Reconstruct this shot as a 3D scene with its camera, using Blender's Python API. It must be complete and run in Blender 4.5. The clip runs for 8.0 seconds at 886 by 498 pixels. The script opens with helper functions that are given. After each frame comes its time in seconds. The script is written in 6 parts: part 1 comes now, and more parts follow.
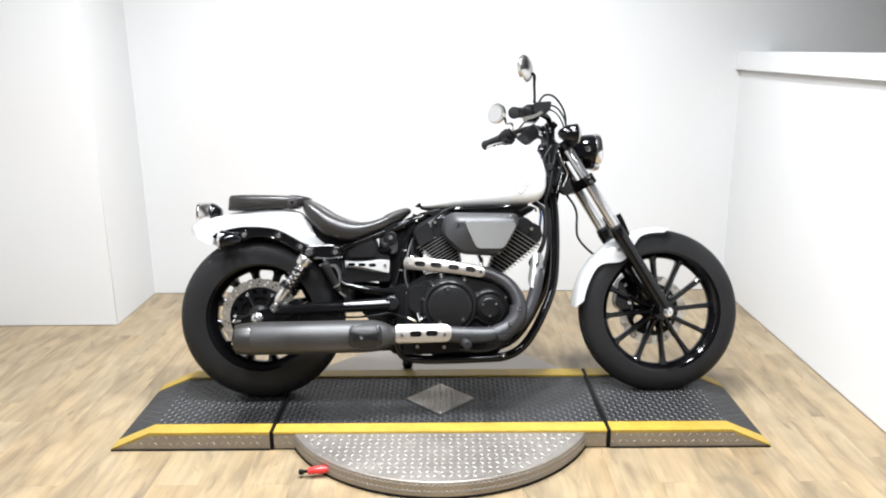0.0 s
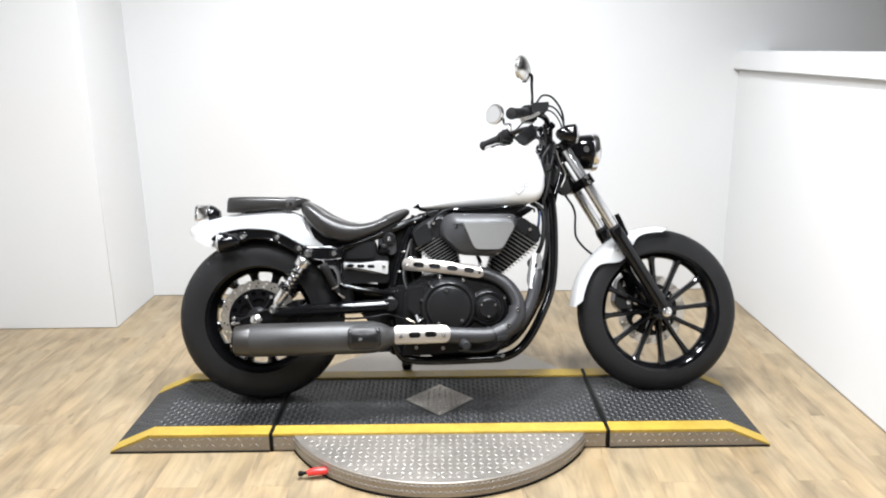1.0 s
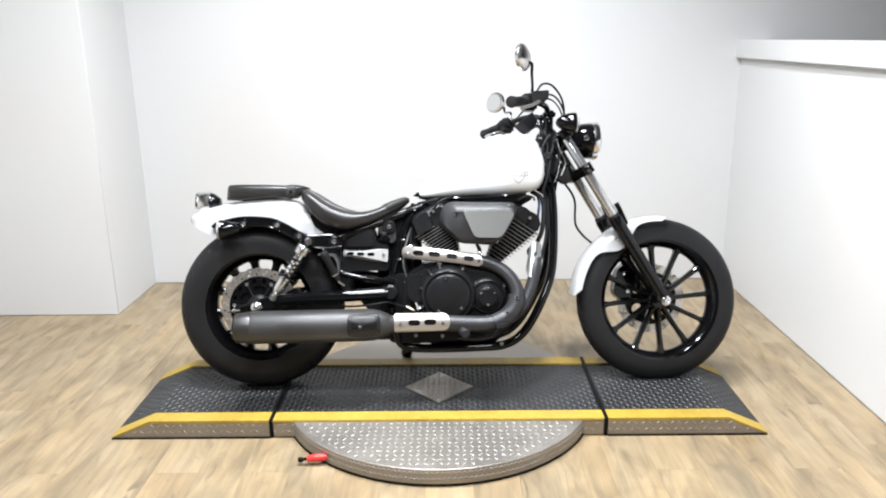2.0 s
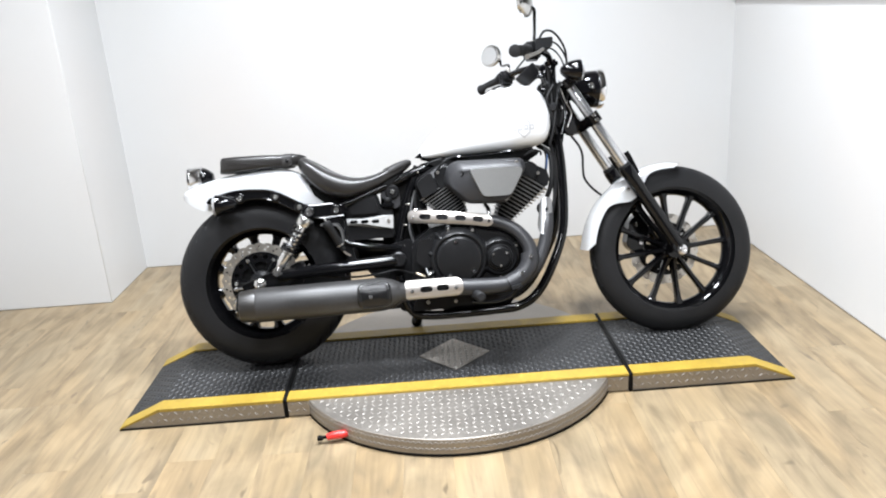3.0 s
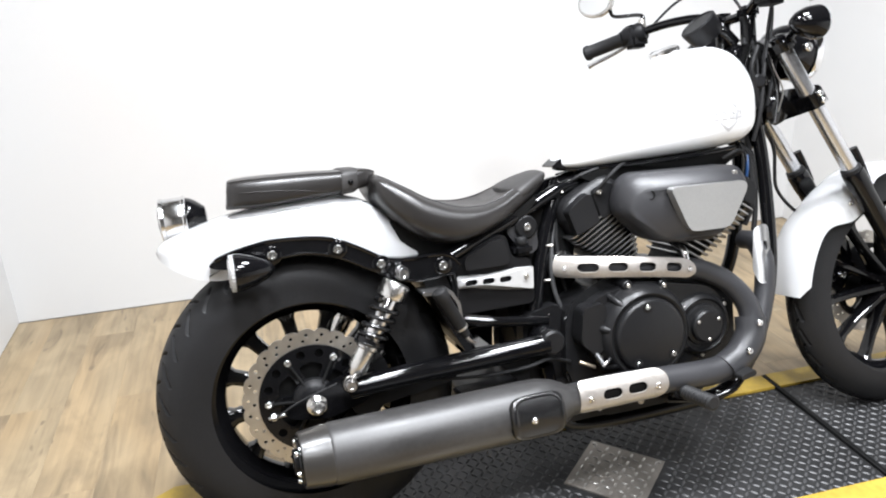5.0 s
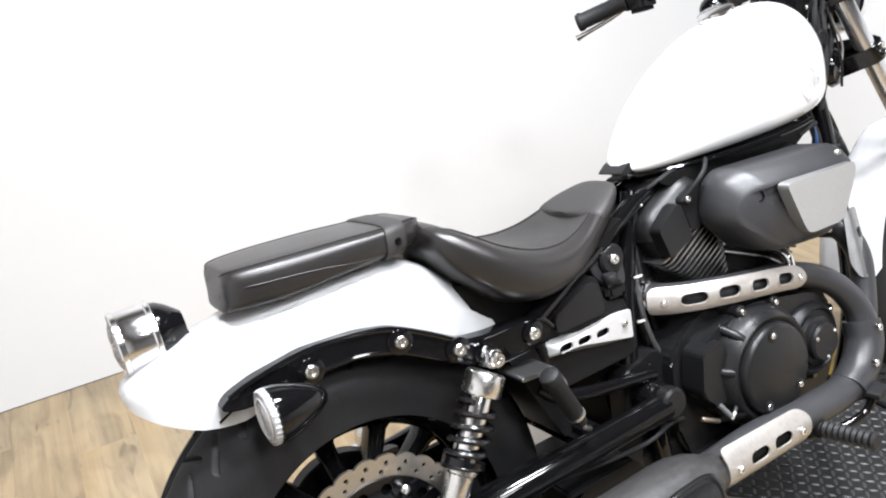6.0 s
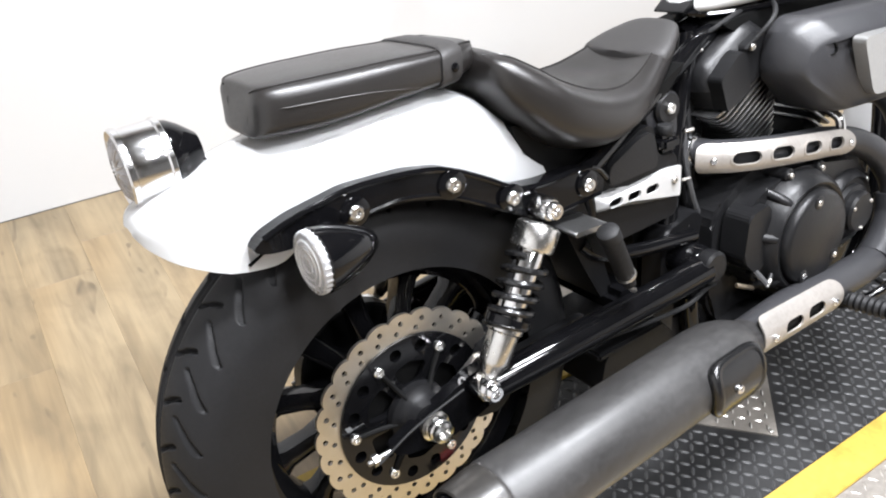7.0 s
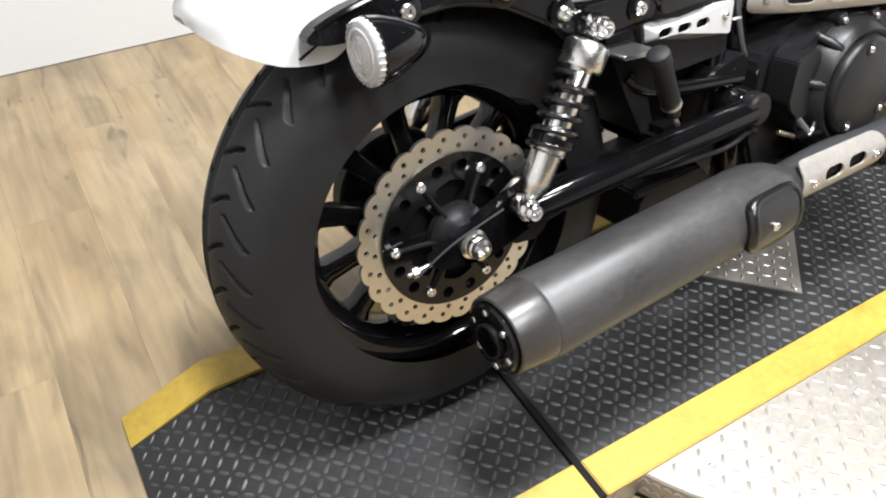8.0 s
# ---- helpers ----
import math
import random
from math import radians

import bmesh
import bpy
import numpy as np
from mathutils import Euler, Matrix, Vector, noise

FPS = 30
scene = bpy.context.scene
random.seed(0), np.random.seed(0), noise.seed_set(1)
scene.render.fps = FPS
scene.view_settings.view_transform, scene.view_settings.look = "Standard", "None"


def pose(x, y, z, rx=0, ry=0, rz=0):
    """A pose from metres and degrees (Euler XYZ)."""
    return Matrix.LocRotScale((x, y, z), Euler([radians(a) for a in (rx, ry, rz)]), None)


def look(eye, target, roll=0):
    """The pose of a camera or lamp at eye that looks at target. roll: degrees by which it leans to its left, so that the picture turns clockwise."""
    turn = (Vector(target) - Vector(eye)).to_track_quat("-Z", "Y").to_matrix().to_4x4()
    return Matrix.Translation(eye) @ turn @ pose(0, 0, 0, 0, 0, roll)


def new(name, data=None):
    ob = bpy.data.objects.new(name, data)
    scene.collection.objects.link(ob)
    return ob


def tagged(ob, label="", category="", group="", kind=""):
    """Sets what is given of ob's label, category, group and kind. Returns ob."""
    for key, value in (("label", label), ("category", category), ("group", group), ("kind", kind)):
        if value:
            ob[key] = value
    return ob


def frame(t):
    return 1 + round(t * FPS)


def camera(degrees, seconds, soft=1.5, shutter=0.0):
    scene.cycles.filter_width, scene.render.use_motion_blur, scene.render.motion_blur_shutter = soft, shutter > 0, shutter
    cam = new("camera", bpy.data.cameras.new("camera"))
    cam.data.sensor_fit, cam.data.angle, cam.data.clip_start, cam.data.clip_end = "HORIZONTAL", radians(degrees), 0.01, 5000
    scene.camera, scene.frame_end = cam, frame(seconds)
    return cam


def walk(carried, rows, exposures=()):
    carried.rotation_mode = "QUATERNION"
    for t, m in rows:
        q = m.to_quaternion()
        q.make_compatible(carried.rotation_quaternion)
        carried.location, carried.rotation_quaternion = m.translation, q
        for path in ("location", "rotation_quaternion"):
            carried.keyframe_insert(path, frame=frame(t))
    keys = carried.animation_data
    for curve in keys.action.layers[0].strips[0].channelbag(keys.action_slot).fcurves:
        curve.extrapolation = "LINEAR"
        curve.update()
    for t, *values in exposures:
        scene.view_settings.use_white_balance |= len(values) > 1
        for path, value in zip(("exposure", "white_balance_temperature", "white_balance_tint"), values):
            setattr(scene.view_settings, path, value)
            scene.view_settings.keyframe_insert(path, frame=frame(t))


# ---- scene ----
cam = camera(60.3, 8.0, 2.0)
PATH = [
    (0, (0.715, -2.706, 1.387), (0.706, -0.773, 0.875), -0.5),
    (0.5, (0.709, -2.721, 1.363), (0.7, -0.783, 0.868), -0.4),
    (1, (0.722, -2.707, 1.389), (0.712, -0.773, 0.878), -0.8),
    (2.3, (0.741, -2.715, 1.388), (0.717, -0.797, 0.819), -0.5),
    (2.4, (0.747, -2.717, 1.384), (0.661, -0.815, 0.77), 1.3),
    (2.5, (0.749, -2.725, 1.379), (0.672, -0.82, 0.776), 2.1),
    (2.6, (0.734, -2.708, 1.377), (0.626, -0.82, 0.73), 0.2),
    (2.7, (0.697, -2.692, 1.369), (0.56, -0.805, 0.724), -1.6),
    (2.8, (0.677, -2.657, 1.356), (0.527, -0.768, 0.719), -3.7),
    (2.9, (0.653, -2.636, 1.351), (0.613, -0.723, 0.768), -4.1),
    (3, (0.634, -2.61, 1.34), (0.661, -0.709, 0.72), -4.0),
    (3.1, (0.608, -2.574, 1.34), (0.622, -0.678, 0.709), -4.5),
    (3.2, (0.58, -2.535, 1.334), (0.558, -0.658, 0.649), -5.1),
    (3.3, (0.556, -2.486, 1.328), (0.608, -0.622, 0.61), -3.5),
    (3.4, (0.534, -2.444, 1.324), (0.628, -0.583, 0.602), -2.6),
    (3.5, (0.516, -2.395, 1.311), (0.64, -0.535, 0.589), -2.6),
    (3.6, (0.486, -2.323, 1.316), (0.615, -0.468, 0.58), -3.3),
    (3.7, (0.461, -2.24, 1.306), (0.576, -0.37, 0.608), -3.7),
    (3.8, (0.44, -2.174, 1.302), (0.551, -0.287, 0.65), -2.6),
    (3.9, (0.411, -2.09, 1.297), (0.519, -0.206, 0.634), -1.9),
    (4, (0.383, -2.017, 1.294), (0.475, -0.137, 0.616), -1.7),
    (4.1, (0.336, -1.943, 1.287), (0.428, -0.063, 0.615), -2.5),
    (4.2, (0.283, -1.872, 1.279), (0.386, 0.005, 0.602), -4.0),
    (4.3, (0.238, -1.811, 1.275), (0.37, 0.069, 0.61), -4.2),
    (4.4, (0.187, -1.745, 1.273), (0.375, 0.125, 0.592), -4.2),
    (4.5, (0.136, -1.685, 1.273), (0.357, 0.156, 0.526), -3.9),
    (4.6, (0.098, -1.618, 1.272), (0.411, 0.197, 0.5), -3.5),
    (4.7, (0.056, -1.562, 1.278), (0.401, 0.258, 0.533), -3.5),
    (4.8, (0.02, -1.501, 1.275), (0.416, 0.301, 0.511), -3.3),
    (4.9, (-0.016, -1.433, 1.269), (0.412, 0.366, 0.511), -1.9),
    (5, (-0.052, -1.354, 1.262), (0.39, 0.452, 0.524), -2.5),
    (5.1, (-0.075, -1.275, 1.258), (0.36, 0.534, 0.525), -4.0),
    (5.2, (-0.091, -1.2, 1.257), (0.38, 0.607, 0.542), -4.3),
    (6.3, (-0.311, -0.671, 1.252), (0.617, 0.858, 0.357), -4.4),
    (6.4, (-0.315, -0.653, 1.253), (0.617, 0.855, 0.329), -3.0),
    (6.5, (-0.325, -0.631, 1.246), (0.613, 0.849, 0.283), -2.2),
    (6.6, (-0.328, -0.613, 1.233), (0.595, 0.849, 0.233), -1.7),
    (6.7, (-0.335, -0.603, 1.217), (0.58, 0.832, 0.174), -2.3),
    (6.8, (-0.344, -0.59, 1.203), (0.553, 0.821, 0.112), -2.4),
    (6.9, (-0.349, -0.582, 1.194), (0.536, 0.805, 0.061), -1.0),
    (7, (-0.36, -0.572, 1.179), (0.528, 0.787, 0.01), 0.3),
    (7.1, (-0.362, -0.576, 1.174), (0.499, 0.758, -0.041), 0.9),
    (7.2, (-0.372, -0.574, 1.155), (0.494, 0.718, -0.1), 1.7),
    (7.3, (-0.381, -0.579, 1.143), (0.477, 0.694, -0.136), 2.7),
    (7.4, (-0.389, -0.57, 1.132), (0.465, 0.675, -0.179), 4.0),
    (7.5, (-0.396, -0.573, 1.122), (0.466, 0.665, -0.191), 4.9),
    (7.6, (-0.403, -0.582, 1.119), (0.452, 0.646, -0.208), 5.7),
    (7.7, (-0.412, -0.593, 1.109), (0.432, 0.627, -0.232), 6.3),
    (7.8, (-0.42, -0.601, 1.096), (0.415, 0.619, -0.251), 6.1),
    (7.9, (-0.427, -0.61, 1.09), (0.388, 0.619, -0.259), 4.0),
    (8, (-0.432, -0.616, 1.091), (0.349, 0.627, -0.267), 1.9),
]
walk(cam, [(t, look(eye, target, roll)) for t, eye, target, roll in PATH],
     [(0, 0.07, 6400, 11), (2.5, -0.09, 6340, 11), (3.5, -0.06, 6270, 11), (4, 0.05, 6370, 11), (5, 0.07, 6400, 12), (6.5, 0.10, 6420, 13), (7, 0.14, 6440, 13), (7.5, 0.07, 6520, 12), (8, -0.01, 6600, 11)])

# ---- light ----
world = bpy.data.worlds.new("world")
scene.world = world
world.use_nodes = True
world.node_tree.nodes["Background"].inputs[0].default_value = (0.9, 0.95, 1.0, 1)
world.node_tree.nodes["Background"].inputs[1].default_value = 0.15

ROOM_TOP = 3.0
LAMP_R = 0.235
PANELS = [(x, y) for x in (0.05, 1.1) for y in (-2.5, -1.3, -0.15)]
for px, py in PANELS:
    lamp = bpy.data.lights.new("ceiling_lamp", "AREA")
    lamp.shape, lamp.size, lamp.energy, lamp.spread = "DISK", 2 * LAMP_R - 0.02, 16 if py < -2 else 46 if py < -1 else 72, radians(150)
    lamp.color = (0.91, 0.95, 0.985)
    new("ceiling_lamp", lamp).matrix_world = pose(px, py, ROOM_TOP - 0.05)


# ---- materials ----
def material(name, color, rough=0.5, metal=0.0, grain=None, bump=0.0, spread=0.0, coat=0.0, spec=0.5, rough_spread=0.0, random_tint=0.0, scale2=6.0):
    """A node material: colour varied at two scales by noise, with a fine relief."""
    m = bpy.data.materials.new(name)
    m.use_nodes = True
    nt = m.node_tree
    b = nt.nodes["Principled BSDF"]
    b.inputs["Base Color"].default_value = (*color, 1)
    b.inputs["Roughness"].default_value = rough
    b.inputs["Metallic"].default_value = metal
    b.inputs["Coat Weight"].default_value = coat
    b.inputs["Specular IOR Level"].default_value = spec
    b.inputs["Coat Roughness"].default_value = 0.05
    if grain:
        tc = nt.nodes.new("ShaderNodeTexCoord")
        n1, n2 = nt.nodes.new("ShaderNodeTexNoise"), nt.nodes.new("ShaderNodeTexNoise")
        n1.inputs["Scale"].default_value, n1.inputs["Detail"].default_value = grain, 4
        n2.inputs["Scale"].default_value, n2.inputs["Detail"].default_value = scale2, 3
        for n in (n1, n2):
            nt.links.new(tc.outputs["Object"], n.inputs["Vector"])
        add = nt.nodes.new("ShaderNodeMath")
        add.operation = "ADD"
        nt.links.new(n1.outputs["Fac"], add.inputs[0])
        nt.links.new(n2.outputs["Fac"], add.inputs[1])
        ramp = nt.nodes.new("ShaderNodeMapRange")
        ramp.inputs[1].default_value, ramp.inputs[2].default_value = 0.65, 1.35
        ramp.inputs[3].default_value, ramp.inputs[4].default_value = 1 - spread, 1 + spread
        nt.links.new(add.outputs[0], ramp.inputs[0])
        mix = nt.nodes.new("ShaderNodeVectorMath")
        mix.operation = "SCALE"
        mix.inputs[0].default_value = color
        nt.links.new(ramp.outputs[0], mix.inputs["Scale"])
        out = mix.outputs[0]
        if random_tint:
            info = nt.nodes.new("ShaderNodeObjectInfo")
            rr = nt.nodes.new("ShaderNodeMapRange")
            rr.inputs[3].default_value, rr.inputs[4].default_value = 1 - random_tint, 1 + random_tint
            nt.links.new(info.outputs["Random"], rr.inputs[0])
            mix2 = nt.nodes.new("ShaderNodeVectorMath")
            mix2.operation = "SCALE"
            nt.links.new(out, mix2.inputs[0])
            nt.links.new(rr.outputs[0], mix2.inputs["Scale"])
            out = mix2.outputs[0]
        nt.links.new(out, b.inputs["Base Color"])
        if rough_spread:
            r2 = nt.nodes.new("ShaderNodeMapRange")
            r2.inputs[1].default_value, r2.inputs[2].default_value = 0.65, 1.35
            r2.inputs[3].default_value, r2.inputs[4].default_value = rough - rough_spread, rough + rough_spread
            nt.links.new(add.outputs[0], r2.inputs[0])
            nt.links.new(r2.outputs[0], b.inputs["Roughness"])
        if bump:
            bm = nt.nodes.new("ShaderNodeBump")
            bm.inputs["Strength"].default_value, bm.inputs["Distance"].default_value = bump, 0.002
            nt.links.new(n1.outputs["Fac"], bm.inputs["Height"])
            nt.links.new(bm.outputs[0], b.inputs["Normal"])
    return m


def wood_material():
    """Rustic oak boards: tan ground, grey-brown weathered patches, fine grain and a few dark knots, each board its own."""
    m = bpy.data.materials.new("rustic_oak")
    m.use_nodes = True
    nt = m.node_tree
    b = nt.nodes["Principled BSDF"]
    tc, info = nt.nodes.new("ShaderNodeTexCoord"), nt.nodes.new("ShaderNodeObjectInfo")
    shift = nt.nodes.new("ShaderNodeVectorMath")
    shift.operation = "SCALE"
    shift.inputs[0].default_value = (17, 31, 5)
    nt.links.new(info.outputs["Random"], shift.inputs["Scale"])

    def field(stretch, detail, distortion):
        mapped, n = nt.nodes.new("ShaderNodeVectorMath"), nt.nodes.new("ShaderNodeTexNoise")
        mapped.operation = "MULTIPLY_ADD"
        mapped.inputs[1].default_value = stretch
        nt.links.new(tc.outputs["Object"], mapped.inputs[0])
        nt.links.new(shift.outputs[0], mapped.inputs[2])
        n.inputs["Scale"].default_value, n.inputs["Detail"].default_value, n.inputs["Distortion"].default_value = 1.0, detail, distortion
        nt.links.new(mapped.outputs[0], n.inputs["Vector"])
        return n.outputs["Fac"]

    def span(value, a, c, lo, hi):
        r = nt.nodes.new("ShaderNodeMapRange")
        r.inputs[1].default_value, r.inputs[2].default_value, r.inputs[3].default_value, r.inputs[4].default_value = a, c, lo, hi
        nt.links.new(value, r.inputs[0])
        return r.outputs[0]

    def blend(fac, first, second):
        x = nt.nodes.new("ShaderNodeMix")
        x.data_type = "RGBA"
        nt.links.new(fac, x.inputs[0])
        for sock, v in ((x.inputs[6], first), (x.inputs[7], second)):
            if isinstance(v, tuple):
                sock.default_value = (*v, 1)
            else:
                nt.links.new(v, sock)
        return x.outputs[2]

    grain = field((70, 2.2, 1), 5, 0.4)
    patch = field((12, 2.8, 1), 6, 1.2)
    warm = field((3.5, 1.1, 1), 2, 0.6)
    knot = field((15, 5.0, 1), 2, 1.0)
    ground = blend(span(warm, 0.38, 0.62, 0, 1), (0.276, 0.213, 0.129), (0.287, 0.207, 0.114))
    ground = blend(span(patch, 0.44, 0.70, 0, 0.70), ground, (0.139, 0.105, 0.065))
    ground = blend(span(knot, 0.67, 0.74, 0, 0.75), ground, (0.105, 0.078, 0.05))
    tone = nt.nodes.new("ShaderNodeMath")
    tone.operation = "MULTIPLY"
    nt.links.new(span(grain, 0.3, 0.7, 0.88, 1.10), tone.inputs[0])
    nt.links.new(span(info.outputs["Random"], 0, 1, 0.955, 1.045), tone.inputs[1])
    cloud = nt.nodes.new("ShaderNodeMath")
    cloud.operation = "MULTIPLY"
    nt.links.new(tone.outputs[0], cloud.inputs[0])
    nt.links.new(span(field((5, 4.0, 1), 3, 0.8), 0.36, 0.66, 1.06, 0.80), cloud.inputs[1])
    scaled = nt.nodes.new("ShaderNodeVectorMath")
    scaled.operation = "SCALE"
    nt.links.new(ground, scaled.inputs[0])
    nt.links.new(cloud.outputs[0], scaled.inputs["Scale"])
    nt.links.new(scaled.outputs[0], b.inputs["Base Color"])
    nt.links.new(span(patch, 0.4, 0.65, 0.30, 0.44), b.inputs["Roughness"])
    bump = nt.nodes.new("ShaderNodeBump")
    bump.inputs["Strength"].default_value, bump.inputs["Distance"].default_value = 0.2, 0.001
    nt.links.new(grain, bump.inputs["Height"])
    nt.links.new(bump.outputs[0], b.inputs["Normal"])
    return m


def wall_material():
    """White emulsion, fine roller relief; faint broad warm patches paint in beige reflections."""
    m = material("white_wall_paint", (0.73, 0.728, 0.72), 0.5, grain=90, bump=0.05, spread=0.012, scale2=1.2)
    nt = m.node_tree
    b = nt.nodes["Principled BSDF"]
    tc, n = nt.nodes.new("ShaderNodeTexCoord"), nt.nodes.new("ShaderNodeTexNoise")
    n.inputs["Scale"].default_value, n.inputs["Detail"].default_value = 1.1, 1
    nt.links.new(tc.outputs["Object"], n.inputs["Vector"])
    ramp = nt.nodes.new("ShaderNodeValToRGB")
    el = ramp.color_ramp.elements
    el[0].position, el[0].color = 0.42, (0.575, 0.577, 0.575, 1)
    el[1].position, el[1].color = 0.80, (0.572, 0.555, 0.542, 1)
    nt.links.new(n.outputs["Fac"], ramp.inputs[0])
    nt.links.new(ramp.outputs[0], b.inputs["Base Color"])
    return m


def glass_material(name, tint, rough=0.03, through_share=1.0):
    m = bpy.data.materials.new(name)
    m.use_nodes = True
    b = m.node_tree.nodes["Principled BSDF"]
    b.inputs["Base Color"].default_value = (*tint, 1)
    b.inputs["Transmission Weight"].default_value = through_share
    b.inputs["Roughness"].default_value = rough
    return m


def fluted(m, scale, strength):
    """Presses a small grid of facets into a lens."""
    nt = m.node_tree
    tc, check, bump = nt.nodes.new("ShaderNodeTexCoord"), nt.nodes.new("ShaderNodeTexChecker"), nt.nodes.new("ShaderNodeBump")
    check.inputs["Scale"].default_value = scale
    bump.inputs["Strength"].default_value, bump.inputs["Distance"].default_value = strength, 0.002
    nt.links.new(tc.outputs["Object"], check.inputs["Vector"])
    nt.links.new(check.outputs["Fac"], bump.inputs["Height"])
    nt.links.new(bump.outputs[0], nt.nodes["Principled BSDF"].inputs["Normal"])
    return m


def glow_material(name, strength):
    m = bpy.data.materials.new(name)
    m.use_nodes = True
    b = m.node_tree.nodes["Principled BSDF"]
    b.inputs["Emission Color"].default_value = (1, 0.98, 0.95, 1)
    b.inputs["Emission Strength"].default_value = strength
    return m


OAK = wood_material()
OFFWHITE = material("grey_wall_paint", (0.12, 0.12, 0.12), 0.6, grain=90, bump=0.05, spread=0.03, scale2=1.2)
WALL = wall_material()
CEILING = material("ceiling_grey", (0.13, 0.13, 0.13), 0.8, grain=60, spread=0.02)
GLOSS = material("gloss_black_paint", (0.0028, 0.0028, 0.0032), 0.07, grain=40, spread=0.2, spec=0.32, rough_spread=0.03)
MATTE = material("matte_black_coating", (0.0055, 0.0055, 0.006), 0.42, grain=260, bump=0.12, spread=0.18, rough_spread=0.06, spec=0.16)
ENGINE = material("satin_black_engine", (0.0075, 0.0075, 0.0080), 0.34, grain=320, bump=0.15, spread=0.18, rough_spread=0.07, spec=0.24)
# near-black for black parts, also used to paint in shade in gaps
DARK = material("black_parts_and_shade", (0.003, 0.003, 0.003), 0.6, grain=60, bump=0.1, spread=0.3, spec=0.12)
RUBBER = material("tyre_rubber", (0.0100, 0.0100, 0.0106), 0.48, grain=180, bump=0.08, spread=0.22, rough_spread=0.08, spec=0.20)
GRIP = material("grip_rubber", (0.007, 0.007, 0.0075), 0.6, grain=200, bump=0.2, spread=0.2, spec=0.3)
LEATHER = material("black_leatherette", (0.0105, 0.0093, 0.0088), 0.36, grain=420, bump=0.10, spread=0.15, rough_spread=0.07, spec=0.55)
STRAP = material("strap_leather", (0.017, 0.0155, 0.015), 0.6, grain=420, bump=0.3, spread=0.15)
WHITE = material("white_tank_paint", (0.73, 0.735, 0.74), 0.14, grain=30, spread=0.01, coat=0.8)
CHROME = material("chrome", (0.74, 0.74, 0.745), 0.14, 1.0, grain=120, spread=0.04, rough_spread=0.03)
STEEL = material("brushed_steel", (0.52, 0.50, 0.47), 0.34, 1.0, grain=240, bump=0.06, spread=0.1, rough_spread=0.07)
DISC = material("brake_disc_steel", (0.58, 0.55, 0.50), 0.34, 1.0, grain=90, spread=0.05, rough_spread=0.08)
GUARD = material("satin_heat_guard", (0.36, 0.335, 0.31), 0.36, 0.6, grain=160, bump=0.05, spread=0.12, rough_spread=0.06)
SILVER = material("silver_paint", (0.35, 0.35, 0.345), 0.34, 0.75, grain=300, bump=0.05, spread=0.06)
BAND = material("bare_aluminium", (0.46, 0.46, 0.455), 0.4, 0.4, grain=200, bump=0.05, spread=0.05)
FIN = material("machined_fin", (0.36, 0.36, 0.36), 0.36, 1.0, grain=260, spread=0.12)
MAT = material("black_mat", (0.0138, 0.0138, 0.0140), 0.44, grain=130, bump=0.2, spread=0.25, rough_spread=0.08, scale2=4, spec=0.3)
# same mat made lighter: highlights on the raised bars put into the colour
TREAD = material("mat_tread", (0.042, 0.042, 0.043), 0.42, grain=130, bump=0.15, spread=0.25, spec=0.3)
YELLOW = material("yellow_safety_paint", (0.315, 0.212, 0.028), 0.5, grain=80, bump=0.12, spread=0.22, rough_spread=0.08, scale2=7)
PLATE = material("checker_plate", (0.31, 0.285, 0.255), 0.46, 0.85, grain=140, bump=0.12, spread=0.14, rough_spread=0.08, scale2=5)
PLATEBAR = material("checker_plate_bar", (0.34, 0.315, 0.285), 0.52, 0.85, grain=140, spread=0.1)
BLUE = material("blue_sleeve", (0.014, 0.05, 0.14), 0.4, grain=120, spread=0.1)
RED = material("red_plastic", (0.62, 0.03, 0.025), 0.35, grain=80, spread=0.1)
LENS = fluted(glass_material("clear_lens", (0.86, 0.86, 0.87), 0.12, 0.7), 190, 0.9)
SMOKE = material("smoked_tail_lens", (0.30, 0.29, 0.29), 0.16, 0.3, grain=300, spread=0.15, coat=0.5)
MIRROR = material("mirror_glass", (0.85, 0.86, 0.87), 0.02, 1.0)
AIRBOX = material("dark_grey_satin", (0.0205, 0.0205, 0.0225), 0.42, grain=300, bump=0.12, spread=0.14, rough_spread=0.06)
MUFFLER = material("muffler_black", (0.024, 0.0232, 0.0230), 0.42, grain=120, bump=0.08, spread=0.3, rough_spread=0.07)
MUFCAP = material("muffler_end_cap", (0.021, 0.0195, 0.018), 0.3, grain=160, bump=0.03, spread=0.1, rough_spread=0.05)
FORKCHROME = material("fork_chrome", (0.55, 0.555, 0.57), 0.22, 0.9, grain=9, spread=0.03, rough_spread=0.04)
BOLT = material("bright_zinc", (0.66, 0.655, 0.64), 0.24, 1.0, grain=160, spread=0.08, rough_spread=0.06)
PIPE = material("pipe_black_coating", (0.024, 0.024, 0.026), 0.4, grain=240, bump=0.08, spread=0.15, rough_spread=0.06, spec=0.35)
SATIN = material("satin_black_plastic", (0.006, 0.006, 0.0063), 0.24, grain=300, bump=0.03, spread=0.1, rough_spread=0.03)
GREY = material("grey_decal", (0.45, 0.45, 0.46), 0.3, grain=60, spread=0.03)
CABLE = material("cable_sheath", (0.035, 0.035, 0.036), 0.34, grain=300, bump=0.05, spread=0.12, rough_spread=0.05)
COPPER = material("warm_steel", (0.5, 0.42, 0.32), 0.35, 1.0, grain=160, spread=0.15)
DIAL = material("dial_dark", (0.03, 0.03, 0.032), 0.15, grain=60, spread=0.1, coat=0.6)
